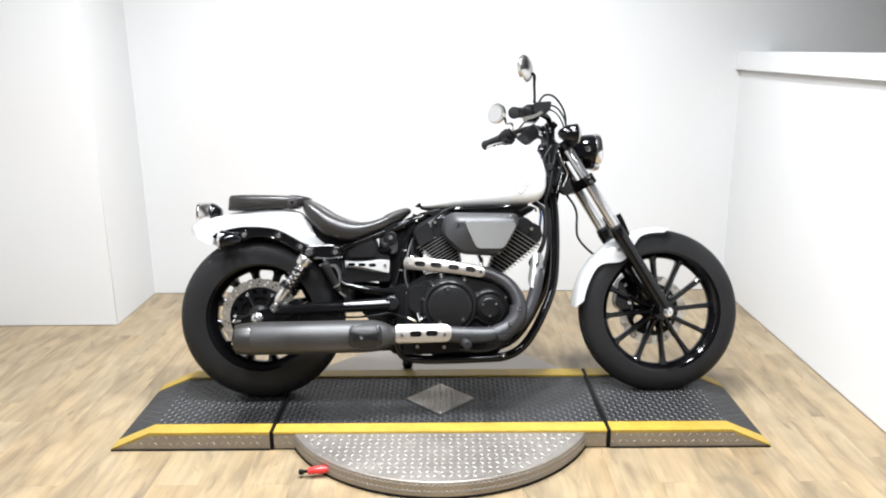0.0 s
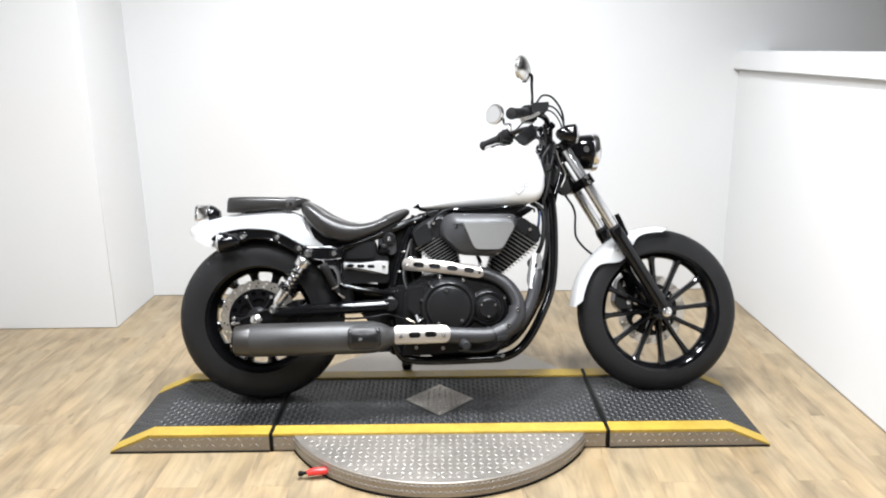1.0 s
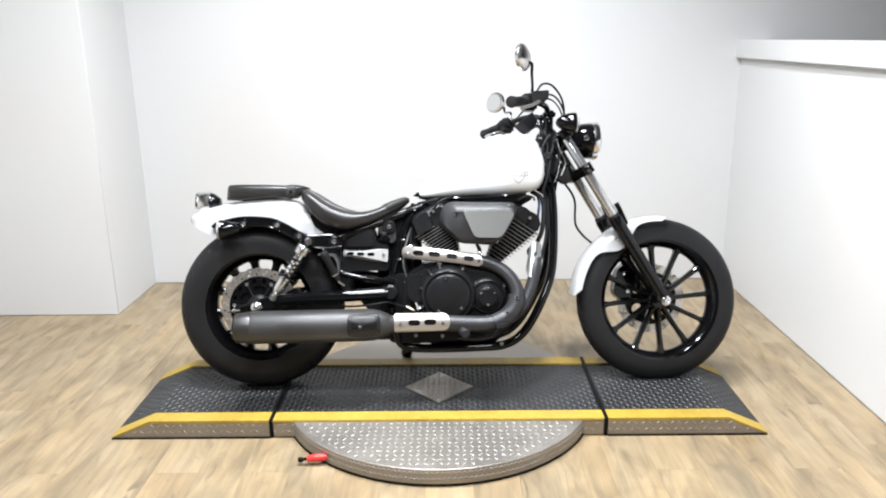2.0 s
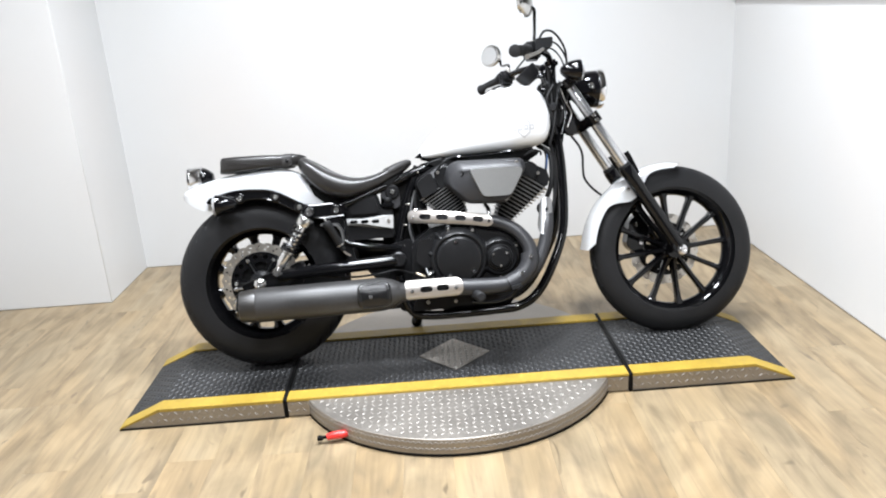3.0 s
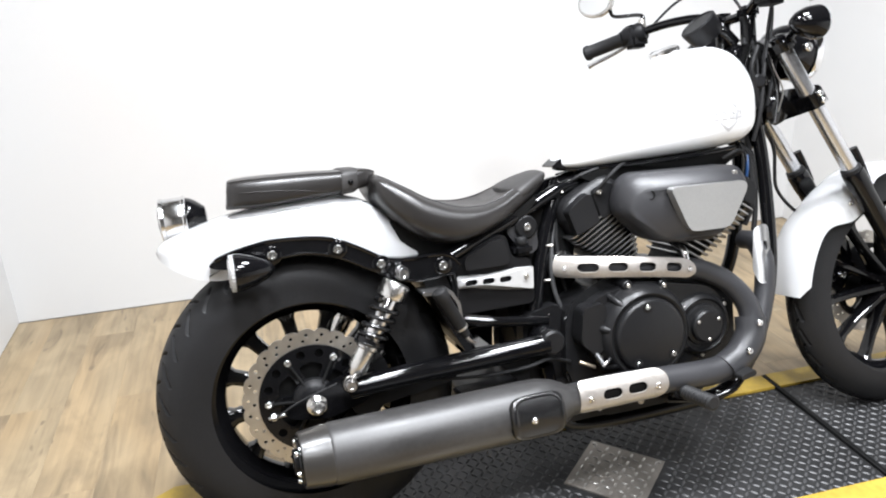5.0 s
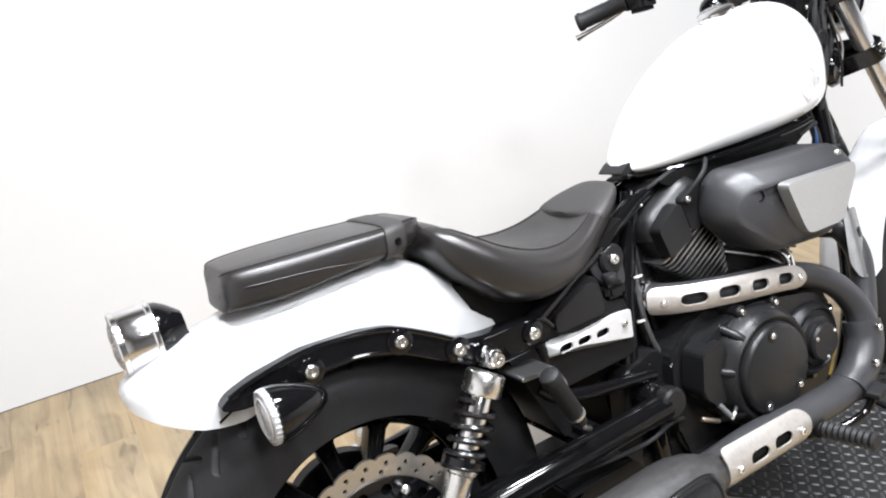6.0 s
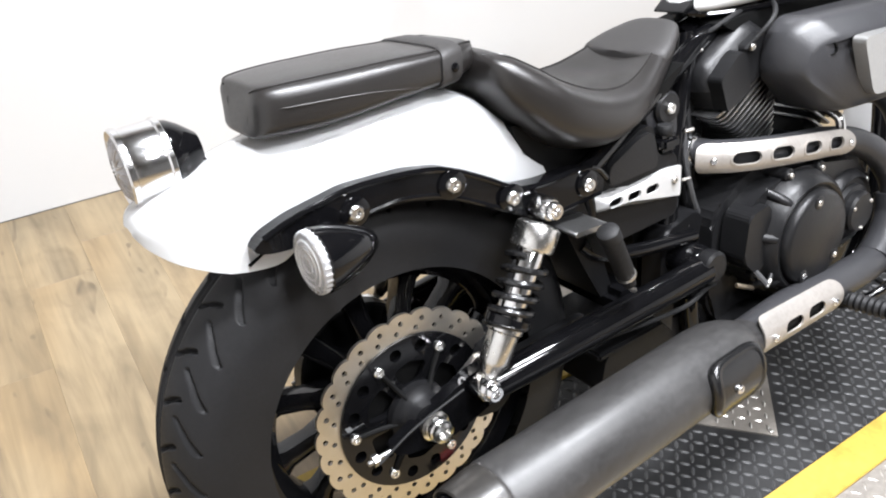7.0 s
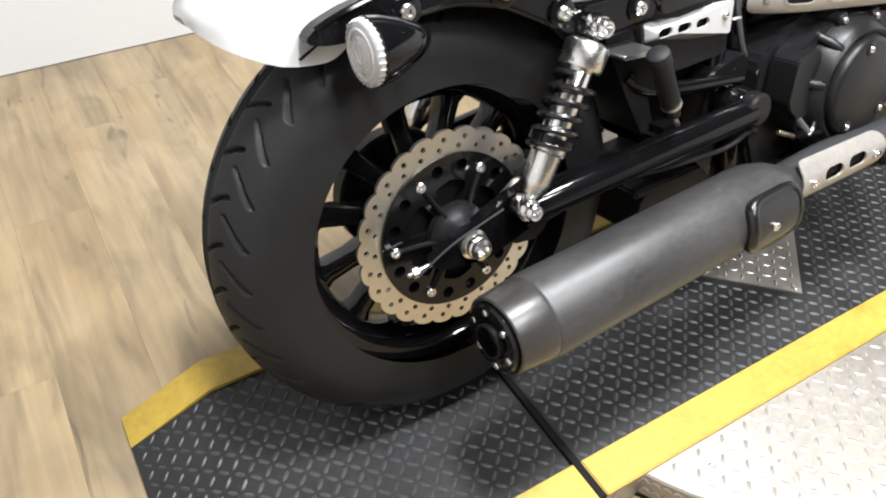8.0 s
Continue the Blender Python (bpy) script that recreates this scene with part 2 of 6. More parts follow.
GLOW = glow_material("lamp_diffuser", 20.0)


# ---- mesh tools ----
def mesh_of(name, bm, angle=38):
    bmesh.ops.recalc_face_normals(bm, faces=bm.faces[:])
    me = bpy.data.meshes.new(name)
    bm.to_mesh(me)
    bm.free()
    me.shade_smooth()
    me.set_sharp_from_angle(angle=radians(angle))
    return me


def part(name, bm, mat, parent=None, label="", angle=38, kind=""):
    """Links a bmesh as one mesh object under a thing or a part."""
    me = mesh_of(name, bm, angle)
    me.materials.append(mat)
    ob = new(name, me)
    while parent and parent.parent and parent.parent.parent:
        parent = parent.parent
    ob.parent = parent
    return tagged(ob, label=label, kind=kind)


def thing(name, bm, mat, label, category, group="", kind="", angle=38):
    ob = part(name, bm, mat, None, label, angle)
    return tagged(ob, category=category, group=group, kind=kind)


def root(name, label, category, m=None):
    ob = new(name)
    ob.empty_display_size = 0.1
    if m is not None:
        ob.matrix_world = m
    return tagged(ob, label=label, category=category)


def spline(pts, k=6):
    """Catmull-Rom through the points."""
    pts = [Vector(p) for p in pts]
    if len(pts) < 3:
        return pts
    ext = [2 * pts[0] - pts[1]] + pts + [2 * pts[-1] - pts[-2]]
    out = []
    for i in range(1, len(ext) - 2):
        p0, p1, p2, p3 = ext[i - 1:i + 3]
        for j in range(k):
            t = j / k
            out.append(0.5 * (2 * p1 + (p2 - p0) * t + (2 * p0 - 5 * p1 + 4 * p2 - p3) * t * t + (3 * p1 - p0 - 3 * p2 + p3) * t ** 3))
    return out + [pts[-1]]


def loft(rings, caps=True, closed=True, bm=None):
    """Skin over rings with the same number of points."""
    bm = bm or bmesh.new()
    vs = [[bm.verts.new(p) for p in ring] for ring in rings]
    n = len(vs[0])
    for a, b in zip(vs, vs[1:]):
        for i in range(n if closed else n - 1):
            j = (i + 1) % n
            bm.faces.new((a[i], a[j], b[j], b[i]))
    if caps and closed:
        bm.faces.new(vs[0][::-1])
        bm.faces.new(vs[-1])
    return bm


def tube(pts, r, n=12, k=6, bm=None, smooth=True, squash=1.0):
    """A round bar along points; r is one radius or a function of 0..1."""
    path = spline(pts, k) if smooth else [Vector(p) for p in pts]
    rings, side = [], None
    for i, p in enumerate(path):
        d = (path[min(i + 1, len(path) - 1)] - path[max(i - 1, 0)]).normalized()
        if side is None:
            side = d.orthogonal().normalized()
        side = (side - d * side.dot(d)).normalized()
        up = d.cross(side)
        rr = r(i / (len(path) - 1)) if callable(r) else r
        rings.append([p + rr * (math.cos(a) * side + squash * math.sin(a) * up) for a in (2 * math.pi * j / n for j in range(n))])
    return loft(rings, bm=bm)


def lathe(profile, centre, axis, n=32, bm=None, caps=True):
    """Turns (radius, along) pairs about an axis through centre."""
    axis = Vector(axis).normalized()
    side = axis.orthogonal().normalized()
    up = axis.cross(side)
    c = Vector(centre)
    rings = [[c + axis * h + max(r, 1e-4) * (math.cos(a) * side + math.sin(a) * up) for a in (2 * math.pi * j / n for j in range(n))] for r, h in profile]
    return loft(rings, caps=caps, bm=bm)


def bar(a, b, r, n=14, bevel=0.15, bm=None):
    """A round bar with softened ends from a to b."""
    a, b = Vector(a), Vector(b)
    h = (b - a).length
    e = min(r * bevel * 2, h * 0.3)
    return lathe([(r * (1 - bevel), 0), (r, e), (r, h - e), (r * (1 - bevel), h)], a, b - a, n, bm)


def prism(poly, y0, y1, bevel=0.004, segments=2, taper=0.0):
    """An x-z outline pulled from y0 to y1, with rounded edges; taper shrinks the y1 end towards the middle."""
    bm = bmesh.new()
    cx, cz = sum(p[0] for p in poly) / len(poly), sum(p[1] for p in poly) / len(poly)
    a = [bm.verts.new((x, y0, z)) for x, z in poly]
    b = [bm.verts.new((x + (cx - x) * taper, y1, z + (cz - z) * taper)) for x, z in poly]
    n = len(poly)
    bm.faces.new(a)
    bm.faces.new(b[::-1])
    for i in range(n):
        bm.faces.new((a[i], b[i], b[(i + 1) % n], a[(i + 1) % n]))
    if bevel:
        bmesh.ops.bevel(bm, geom=bm.edges[:], offset=bevel, segments=segments, affect="EDGES", clamp_overlap=True)
    return bm


def block(x0, x1, y0, y1, z0, z1, bevel=0.004, segments=2):
    return prism([(x0, z0), (x1, z0), (x1, z1), (x0, z1)], y0, y1, bevel, segments)


def plate(outer, holes, thick, place, cuts=0):
    """A flat sheet with holes; outlines in u, v; place(u, v, w) puts it into the thing."""
    bm = bmesh.new()
    edges = []
    for loop in [outer] + holes:
        vs = [bm.verts.new((u, v, 0)) for u, v in loop]
        edges += [bm.edges.new((vs[i], vs[(i + 1) % len(vs)])) for i in range(len(vs))]
    bmesh.ops.triangle_fill(bm, edges=edges, use_beauty=True, use_dissolve=False)
    for _ in range(cuts):
        long = [e for e in bm.edges if e.calc_length() > 0.012]
        if not long:
            break
        bmesh.ops.subdivide_edges(bm, edges=long, cuts=1)
        bmesh.ops.triangulate(bm, faces=bm.faces[:])
    made = bmesh.ops.extrude_face_region(bm, geom=bm.faces[:])
    for v in made["geom"]:
        if isinstance(v, bmesh.types.BMVert):
            v.co.z += thick
    for v in bm.verts:
        v.co = Vector(place(v.co.x, v.co.y, v.co.z))
    return bm


def oval(cu, cv, lu, lv, n=6):
    """A rounded slot outline, lu long and lv high."""
    r, h = min(lu, lv) / 2, abs(lu - lv) / 2
    pts = []
    for j in range(2 * n + 2):
        k = j if j <= n else j - 1
        a = -math.pi / 2 + math.pi * k / n
        off = h if j <= n else -h
        if lu >= lv:
            pts.append((cu + off + r * math.cos(a), cv + r * math.sin(a)))
        else:
            pts.append((cu - r * math.sin(a), cv + off + r * math.cos(a)))
    return pts


def circle(cu, cv, r, n=10):
    return [(cu + r * math.cos(2 * math.pi * i / n), cv + r * math.sin(2 * math.pi * i / n)) for i in range(n)]


def round_poly(pts, r, n=4):
    """Rounds the corners of an outline."""
    out = []
    for i, p in enumerate(pts):
        p, a, b = Vector(p), Vector(pts[i - 1]), Vector(pts[(i + 1) % len(pts)])
        ra = min(r, (a - p).length * 0.45)
        rb = min(r, (b - p).length * 0.45)
        s, e = p + (a - p).normalized() * ra, p + (b - p).normalized() * rb
        for j in range(n + 1):
            t = j / n
            q = (1 - t) ** 2 * s + 2 * t * (1 - t) * p + t * t * e
            out.append((q.x, q.y))
    return out


def bolt(c, axis, r, h=None, n=14):
    """A round screw head with a socket, proud along axis."""
    h = h or r * 0.8
    return lathe([(r, -0.002), (r, h * 0.7), (r * 0.8, h), (r * 0.5, h), (r * 0.42, h * 0.45)], c, axis, n)


def pad(cu, cv, lu, lv, height, place, power=4.5, n=48):
    """A raised rounded panel on a curved surface: lu by lv in u, v about cu, cv."""
    rings = []
    for k, h in ((1.0, -0.004), (1.0, 0.45), (0.975, 0.75), (0.93, 0.93), (0.86, 1.0), (0.80, 1.0), (0.775, 0.9), (0.74, 0.9), (0.4, 0.92), (0.02, 0.93)):
        ring = []
        for j in range(n):
            c, q = math.cos(2 * math.pi * j / n), math.sin(2 * math.pi * j / n)
            ring.append(Vector(place(cu + k * lu / 2 * math.copysign(abs(c) ** (2 / power), c), cv + k * lv / 2 * math.copysign(abs(q) ** (2 / power), q), height * h)))
        rings.append(ring)
    return loft(rings)


def moved(bm, m):
    bmesh.ops.transform(bm, matrix=m, verts=bm.verts[:])
    return bm


def bars_mesh(spots, length, width, height, bm=None):
    """Raised lens-shaped bars of a tread plate: spots are (origin, along, across, up)."""
    verts, faces = [], []
    for o, u, v, w in spots:
        k = len(verts)
        l, b = length / 2, width / 2
        verts += [o - u * l, o - u * l * 0.5 - v * b, o + u * l * 0.5 - v * b, o + u * l, o + u * l * 0.5 + v * b, o - u * l * 0.5 + v * b,
                  o - u * l * 0.45 + w * height, o + u * l * 0.45 + w * height]
        faces += [(k, k + 1, k + 6), (k + 1, k + 2, k + 7, k + 6), (k + 2, k + 3, k + 7), (k + 3, k + 4, k + 7), (k + 4, k + 5, k + 6, k + 7), (k + 5, k, k + 6)]
    me = bpy.data.meshes.new("tread")
    me.from_pydata([tuple(p) for p in verts], [], faces)
    out = bmesh.new()
    out.from_mesh(me)
    bpy.data.meshes.remove(me)
    return out


# ---- room ----
BACK, LEFT, STEP_X, STEP_Y, RIGHT = 1.56, -1.63, -1.0, 1.03, 2.325
FRONT, FAR_RIGHT = -4.6, 6.5


def wall(name, x0, x1, y0, y1, z1=ROOM_TOP, z0=0.0, label="plain white painted wall", mat=None):
    return thing(name, block(x0, x1, y0, y1, z0, z1, 0.003, 1), mat or WALL, label, "wall", kind="structure")


wall("wall_north", STEP_X - 0.08, FAR_RIGHT, BACK, BACK + 0.12)
wall("wall_north_step", LEFT - 0.09, STEP_X, STEP_Y, BACK + 0.09)
wall("wall_west", LEFT - 0.12, LEFT, FRONT, STEP_Y + 0.08)
# unseen wall added behind the camera; its grey keeps reflections dark
wall("wall_south", LEFT - 0.12, FAR_RIGHT, FRONT - 0.12, FRONT, label="unseen grey wall added to close the room and darken reflections", mat=OFFWHITE)
wall("wall_east", FAR_RIGHT, FAR_RIGHT + 0.12, FRONT, BACK + 0.12)
wall("wall_partition", RIGHT, RIGHT + 0.12, FRONT, BACK + 0.03, 1.25, label="waist-high white partition wall along the bay")
thing("trim", block(RIGHT - 0.03, RIGHT + 0.15, FRONT, BACK + 0.03, 1.252, 1.35, 0.006, 2), WALL,
      "white ledge capping the partition wall", "ledge", kind="structure")
thing("ceiling", block(LEFT - 0.12, FAR_RIGHT + 0.12, FRONT - 0.12, BACK + 0.12, ROOM_TOP + 0.004, ROOM_TOP + 0.1, 0), CEILING,
      "flat dark grey ceiling", "ceiling", kind="structure")
for px, py in PANELS:
    lt = root("ceiling_light", "round white ceiling lamp with a glowing disc", "ceiling light", pose(px, py, ROOM_TOP))
    tagged(lt, group="ceiling lights")
    part("housing", lathe([(0.06, 0.0), (LAMP_R - 0.02, -0.004), (LAMP_R + 0.015, -0.012), (LAMP_R + 0.02, -0.03), (LAMP_R + 0.015, -0.044), (LAMP_R + 0.002, -0.046), (LAMP_R, -0.03)], (0, 0, 0), (0, 0, 1), 40), WALL, lt)
    part("diffuser", lathe([(LAMP_R - 0.001, -0.036), (0.01, -0.037)], (0, 0, 0), (0, 0, 1), 40), GLOW, lt)

# ---- turntable stand ----
CX, CY, TOP, HALF, EDGE = 0.687, 0.012, 0.069, 0.269, 0.065
JOINT, TIP, BREAK = 0.60, 1.177, 1.035
MATZ = TOP - 0.006
DISC_R, DISC_TOP = 0.583, 0.062


def tread_spots(x0, x1, y0, y1, height, pitch, keep=None):
    spots, i = [], 0
    nx, ny = int((x1 - x0) / pitch), int((y1 - y0) / pitch)
    for i in range(nx):
        for j in range(ny):
            x, y = x0 + (i + 0.5) * (x1 - x0) / nx, y0 + (j + 0.5) * (y1 - y0) / ny
            if keep and not keep(x, y):
                continue
            a = radians(45 if (i + j) % 2 else -45)
            z, slope = height(x)
            u = Vector((math.cos(a), math.sin(a), slope * math.cos(a))).normalized()
            n = Vector((-slope, 0, 1)).normalized()
            spots.append((Vector((x, y, z)), u, n.cross(u), n))
    return spots


def side_spots(x0, x1, y, z0, z1, keep=None, face=-1):
    spots = []
    nx = int((x1 - x0) / 0.026)
    for i in range(nx):
        for j in range(2):
            x, z = x0 + (i + 0.5 * (j % 2) + 0.25) * 0.026, z0 + (j + 0.5) * (z1 - z0) / 2
            if keep and not keep(x, z):
                continue
            a = radians(40 if (i + j) % 2 else -40)
            u = Vector((math.cos(a), 0, math.sin(a)))
            spots.append((Vector((x, y, z)), u, Vector((-math.sin(a), 0, math.cos(a))), Vector((0, face, 0))))
    return spots


def strip(outline, y0, y1, thick):
    """A sheet that follows an x-z line, y0 to y1, with its thickness at each point."""
    bm = bmesh.new()
    rings = [[(x, y0, z), (x, y1, z), (x, y1, z + h), (x, y0, z + h)] for (x, z), h in zip(outline, thick)]
    return loft(rings, bm=bm)


# the middle section with the round plate
table = root("turntable", "round checker-plate turntable with a black matted track", "turntable", pose(0, 0, 0))
part("round_plate", lathe([(DISC_R - 0.012, 0.008), (DISC_R, 0.009), (DISC_R, DISC_TOP - 0.003), (DISC_R - 0.003, DISC_TOP), (0.01, DISC_TOP)], (CX, CY, 0), (0, 0, 1), 96), PLATE, table, "worn aluminium checker plate")
part("base_ring", lathe([(DISC_R + 0.002, 0), (DISC_R + 0.002, 0.006), (DISC_R - 0.02, 0.012)], (CX, CY, 0), (0, 0, 1), 96), DARK, table, "black rubber skirt at the floor")
part("plate_tread", bars_mesh(tread_spots(CX - 0.56, CX + 0.56, CY - 0.56, CY - HALF, lambda x: (DISC_TOP, 0), 0.025,
     lambda x, y: math.hypot(x - CX, y - CY) < DISC_R - 0.02), 0.0195, 0.0062, 0.0013), PLATEBAR, table, kind="stuff")
rim_spots = []
for i in range(150):
    for j in range(2):
        th = radians(205 + (i + 0.5 * j) * 130 / 150)
        a = radians(40 if (i + j) % 2 else -40)
        tang, out = Vector((-math.sin(th), math.cos(th), 0)), Vector((math.cos(th), math.sin(th), 0))
        u = tang * math.cos(a) + Vector((0, 0, math.sin(a)))
        rim_spots.append((Vector((CX, CY, 0.026 + 0.022 * j)) + out * DISC_R, u, out.cross(u), out))
part("rim_tread", bars_mesh(rim_spots, 0.018, 0.0058, 0.0022), PLATEBAR, table, kind="stuff")
MID0, MID1 = CX - JOINT + 0.007, CX + JOINT - 0.007
part("track_body", block(MID0, MID1, CY - HALF + 0.002, CY + HALF - 0.002, 0.004, MATZ - 0.004, 0.002, 1), PLATE, table, "aluminium side plates")
part("side_tread", bars_mesh(side_spots(MID0, MID0 + 0.10, CY - HALF + 0.002, 0.012, 0.062) + side_spots(MID1 - 0.10, MID1, CY - HALF + 0.002, 0.012, 0.062), 0.018, 0.0058, 0.0022), PLATEBAR, table, kind="stuff")
part("mat", block(MID0, MID1, CY - HALF + EDGE, CY + HALF - EDGE, MATZ - 0.0035, MATZ, 0.001, 1), MAT, table, "black ribbed rubber mat")
DIA, DIA_Y = 0.133, 0.004


def off_diamond(x, y):
    return abs(x - CX) + abs(y - CY - DIA_Y) > DIA + 0.012


part("mat_tread", bars_mesh(tread_spots(MID0 + 0.005, MID1 - 0.005, CY - HALF + EDGE, CY + HALF - EDGE, lambda x: (MATZ, 0), 0.0190, off_diamond), 0.0205, 0.0066, 0.0024), TREAD, table, kind="stuff")
for s in (-1, 1):
    y0, y1 = sorted((CY + s * HALF, CY + s * (HALF - EDGE)))
    part("edge_strip", block(MID0, MID1, y0, y1, MATZ - 0.0035, TOP + 0.001, 0.002, 2), YELLOW, table, "yellow painted safety edge")
diamond = bmesh.new()
low = [diamond.verts.new((CX + dx, CY + DIA_Y + dy, MATZ)) for dx, dy in ((-DIA, 0), (0, -DIA), (DIA, 0), (0, DIA))]
high = [diamond.verts.new((v.co.x, v.co.y, MATZ + 0.003)) for v in low]
diamond.faces.new(high)
for i in range(4):
    diamond.faces.new((low[i], low[(i + 1) % 4], high[(i + 1) % 4], high[i]))
part("diamond_plate", diamond, PLATE, table, "bare aluminium diamond inlay")
dia_spots = []
for i in range(-5, 6):
    for j in range(-5, 6):
        x, y = i * 0.022, j * 0.022
        if abs(x) + abs(y) < DIA - 0.016:
            a = radians(45 if (i + j) % 2 else -45)
            u = Vector((math.cos(a), math.sin(a), 0))
            dia_spots.append((Vector((CX + x, CY + DIA_Y + y, MATZ + 0.003)), u, Vector((-u.y, u.x, 0)), Vector((0, 0, 1))))
part("diamond_tread", bars_mesh(dia_spots, 0.0175, 0.006, 0.0014), STEEL, table, kind="stuff")
for dx, dy in ((-0.118, 0), (0.118, 0), (0, -0.118), (0, 0.118)):
    part("rivet", lathe([(0.005, 0), (0.005, 0.001), (0.003, 0.0022)], (CX + dx, CY + DIA_Y + dy, MATZ + 0.003), (0, 0, 1), 10), STEEL, table)
for dx, dy in ((-0.32, -0.36), (-0.2, -0.47), (0.0, -0.53), (0.22, -0.46), (0.34, -0.36), (-0.42, -0.31), (0.43, -0.31), (-0.10, -0.33)):
    part("screw", lathe([(0.006, 0), (0.006, 0.001), (0.004, 0.0016), (0.002, 0.0008)], (CX + dx, CY + dy, DISC_TOP), (0, 0, 1), 10), STEEL, table)


for s in (-1, 1):
    part("joint_seal", block(CX + s * JOINT - 0.0065, CX + s * JOINT + 0.0065, CY - HALF - 0.001, CY + HALF, 0.001, TOP + 0.0015, 0.002, 1), DARK, table, "black rubber joint strip")


def ramp(side):
    """An end ramp of the stand; side -1 or 1 along the bike."""
    body = root("loading_ramp", "low aluminium end ramp with black mat and yellow edges", "ramp", pose(0, 0, 0))
    tagged(body, group="ramps of the stand")
    a, b, c = CX + side * (JOINT + 0.007), CX + side * BREAK, CX + side * TIP
    def z(x):
        d = abs(x - CX)
        return (MATZ, 0) if d < BREAK else (MATZ - (d - BREAK) / (TIP - BREAK) * (MATZ - 0.006), -side * (MATZ - 0.006) / (TIP - BREAK))
    part("ramp_body", prism([(a, 0.004), (c, 0.004), (c, 0.005), (b, MATZ - 0.004), (a, MATZ - 0.004)], CY - HALF + 0.002, CY + HALF - 0.002, 0.001, 1), PLATE, body, "aluminium side plates")
    part("base_gasket", prism([(a, 0.0), (c, 0.0), (c, 0.0035), (a, 0.0035)], CY - HALF - 0.003, CY + HALF + 0.003, 0), DARK, body, "black strip at the floor")
    line = [(a, MATZ - 0.0035), (b, MATZ - 0.0035), (c, 0.0035)]
    part("mat", strip(line, CY - HALF + EDGE, CY + HALF - EDGE, (0.0035,) * 3), MAT, body, "black ribbed rubber mat")
    lo, hi = min(a, c), max(a, c)
    part("mat_tread", bars_mesh(tread_spots(lo + 0.005, hi - 0.005, CY - HALF + EDGE, CY + HALF - EDGE, z, 0.0190), 0.0205, 0.0066, 0.0024), TREAD, body, kind="stuff")
    for s in (-1, 1):
        y0, y1 = sorted((CY + s * HALF, CY + s * (HALF - EDGE)))
        part("edge_strip", strip(line, y0, y1, (0.0105, 0.0105, 0.005)), YELLOW, body, "yellow painted safety edge")
    part("side_tread", bars_mesh(side_spots(lo, hi, CY - HALF + 0.002, 0.012, 0.062, lambda x, zz: zz < z(x)[0] - 0.008), 0.018, 0.0058, 0.0022), PLATEBAR, body, kind="stuff")


ramp(-1)
ramp(1)

handle = root("locking_lever", "red plastic grip on a black turntable lock lever", "lever", pose(0.262, -0.437, 0))
part("bracket", prism(round_poly([(0.045, 0.004), (0.085, 0.004), (0.080, 0.052), (0.05, 0.046)], 0.008), 0.008, 0.035, 0.003, 2), STEEL, handle, "steel lock bracket on the rim")
part("rod", bar((-0.036, 0, 0.020), (0.06, 0.012, 0.028), 0.0055), DARK, handle)
part("end_knob", lathe([(0.004, -0.012), (0.0085, -0.010), (0.0095, -0.002), (0.007, 0.006)], (-0.034, 0, 0.020), (1, 0, 0.05), 14), DARK, handle, "black rubber end")
part("grip", tube([(-0.014, 0.0, 0.022), (0.010, 0.002, 0.025), (0.034, 0.004, 0.026), (0.054, 0.008, 0.027)], lambda t: 0.0105 + 0.003 * math.sin(math.pi * t), 14), RED, handle, "red plastic grip")

# ---- motorcycle ----
LEAN, YAW, STEER = 13.0, 1.9, 3.4
BIKE = Matrix.Translation((0, 0.055, 0.074)) @ pose(0, 0, 0, 0, 0, YAW) @ pose(0, 0, 0, -LEAN)
bike = root("motorcycle", "white and black cruiser motorcycle leaning on its side stand", "motorcycle", BIKE)

RAXLE, FAXLE = Vector((0, 0, 0.312)), Vector((1.560, 0, 0.298))
R_REAR, R_FRONT = 0.319, 0.321
FORK = Vector((0.514, 0, -0.858))
STEM = Vector((1.135, 0, 0.93))
TURN_BARS = Matrix.Rotation(radians(-1.0), 4, "X") @ Matrix.Translation(STEM) @ Matrix.Rotation(radians(STEER), 4, -FORK) @ Matrix.Translation(-STEM)


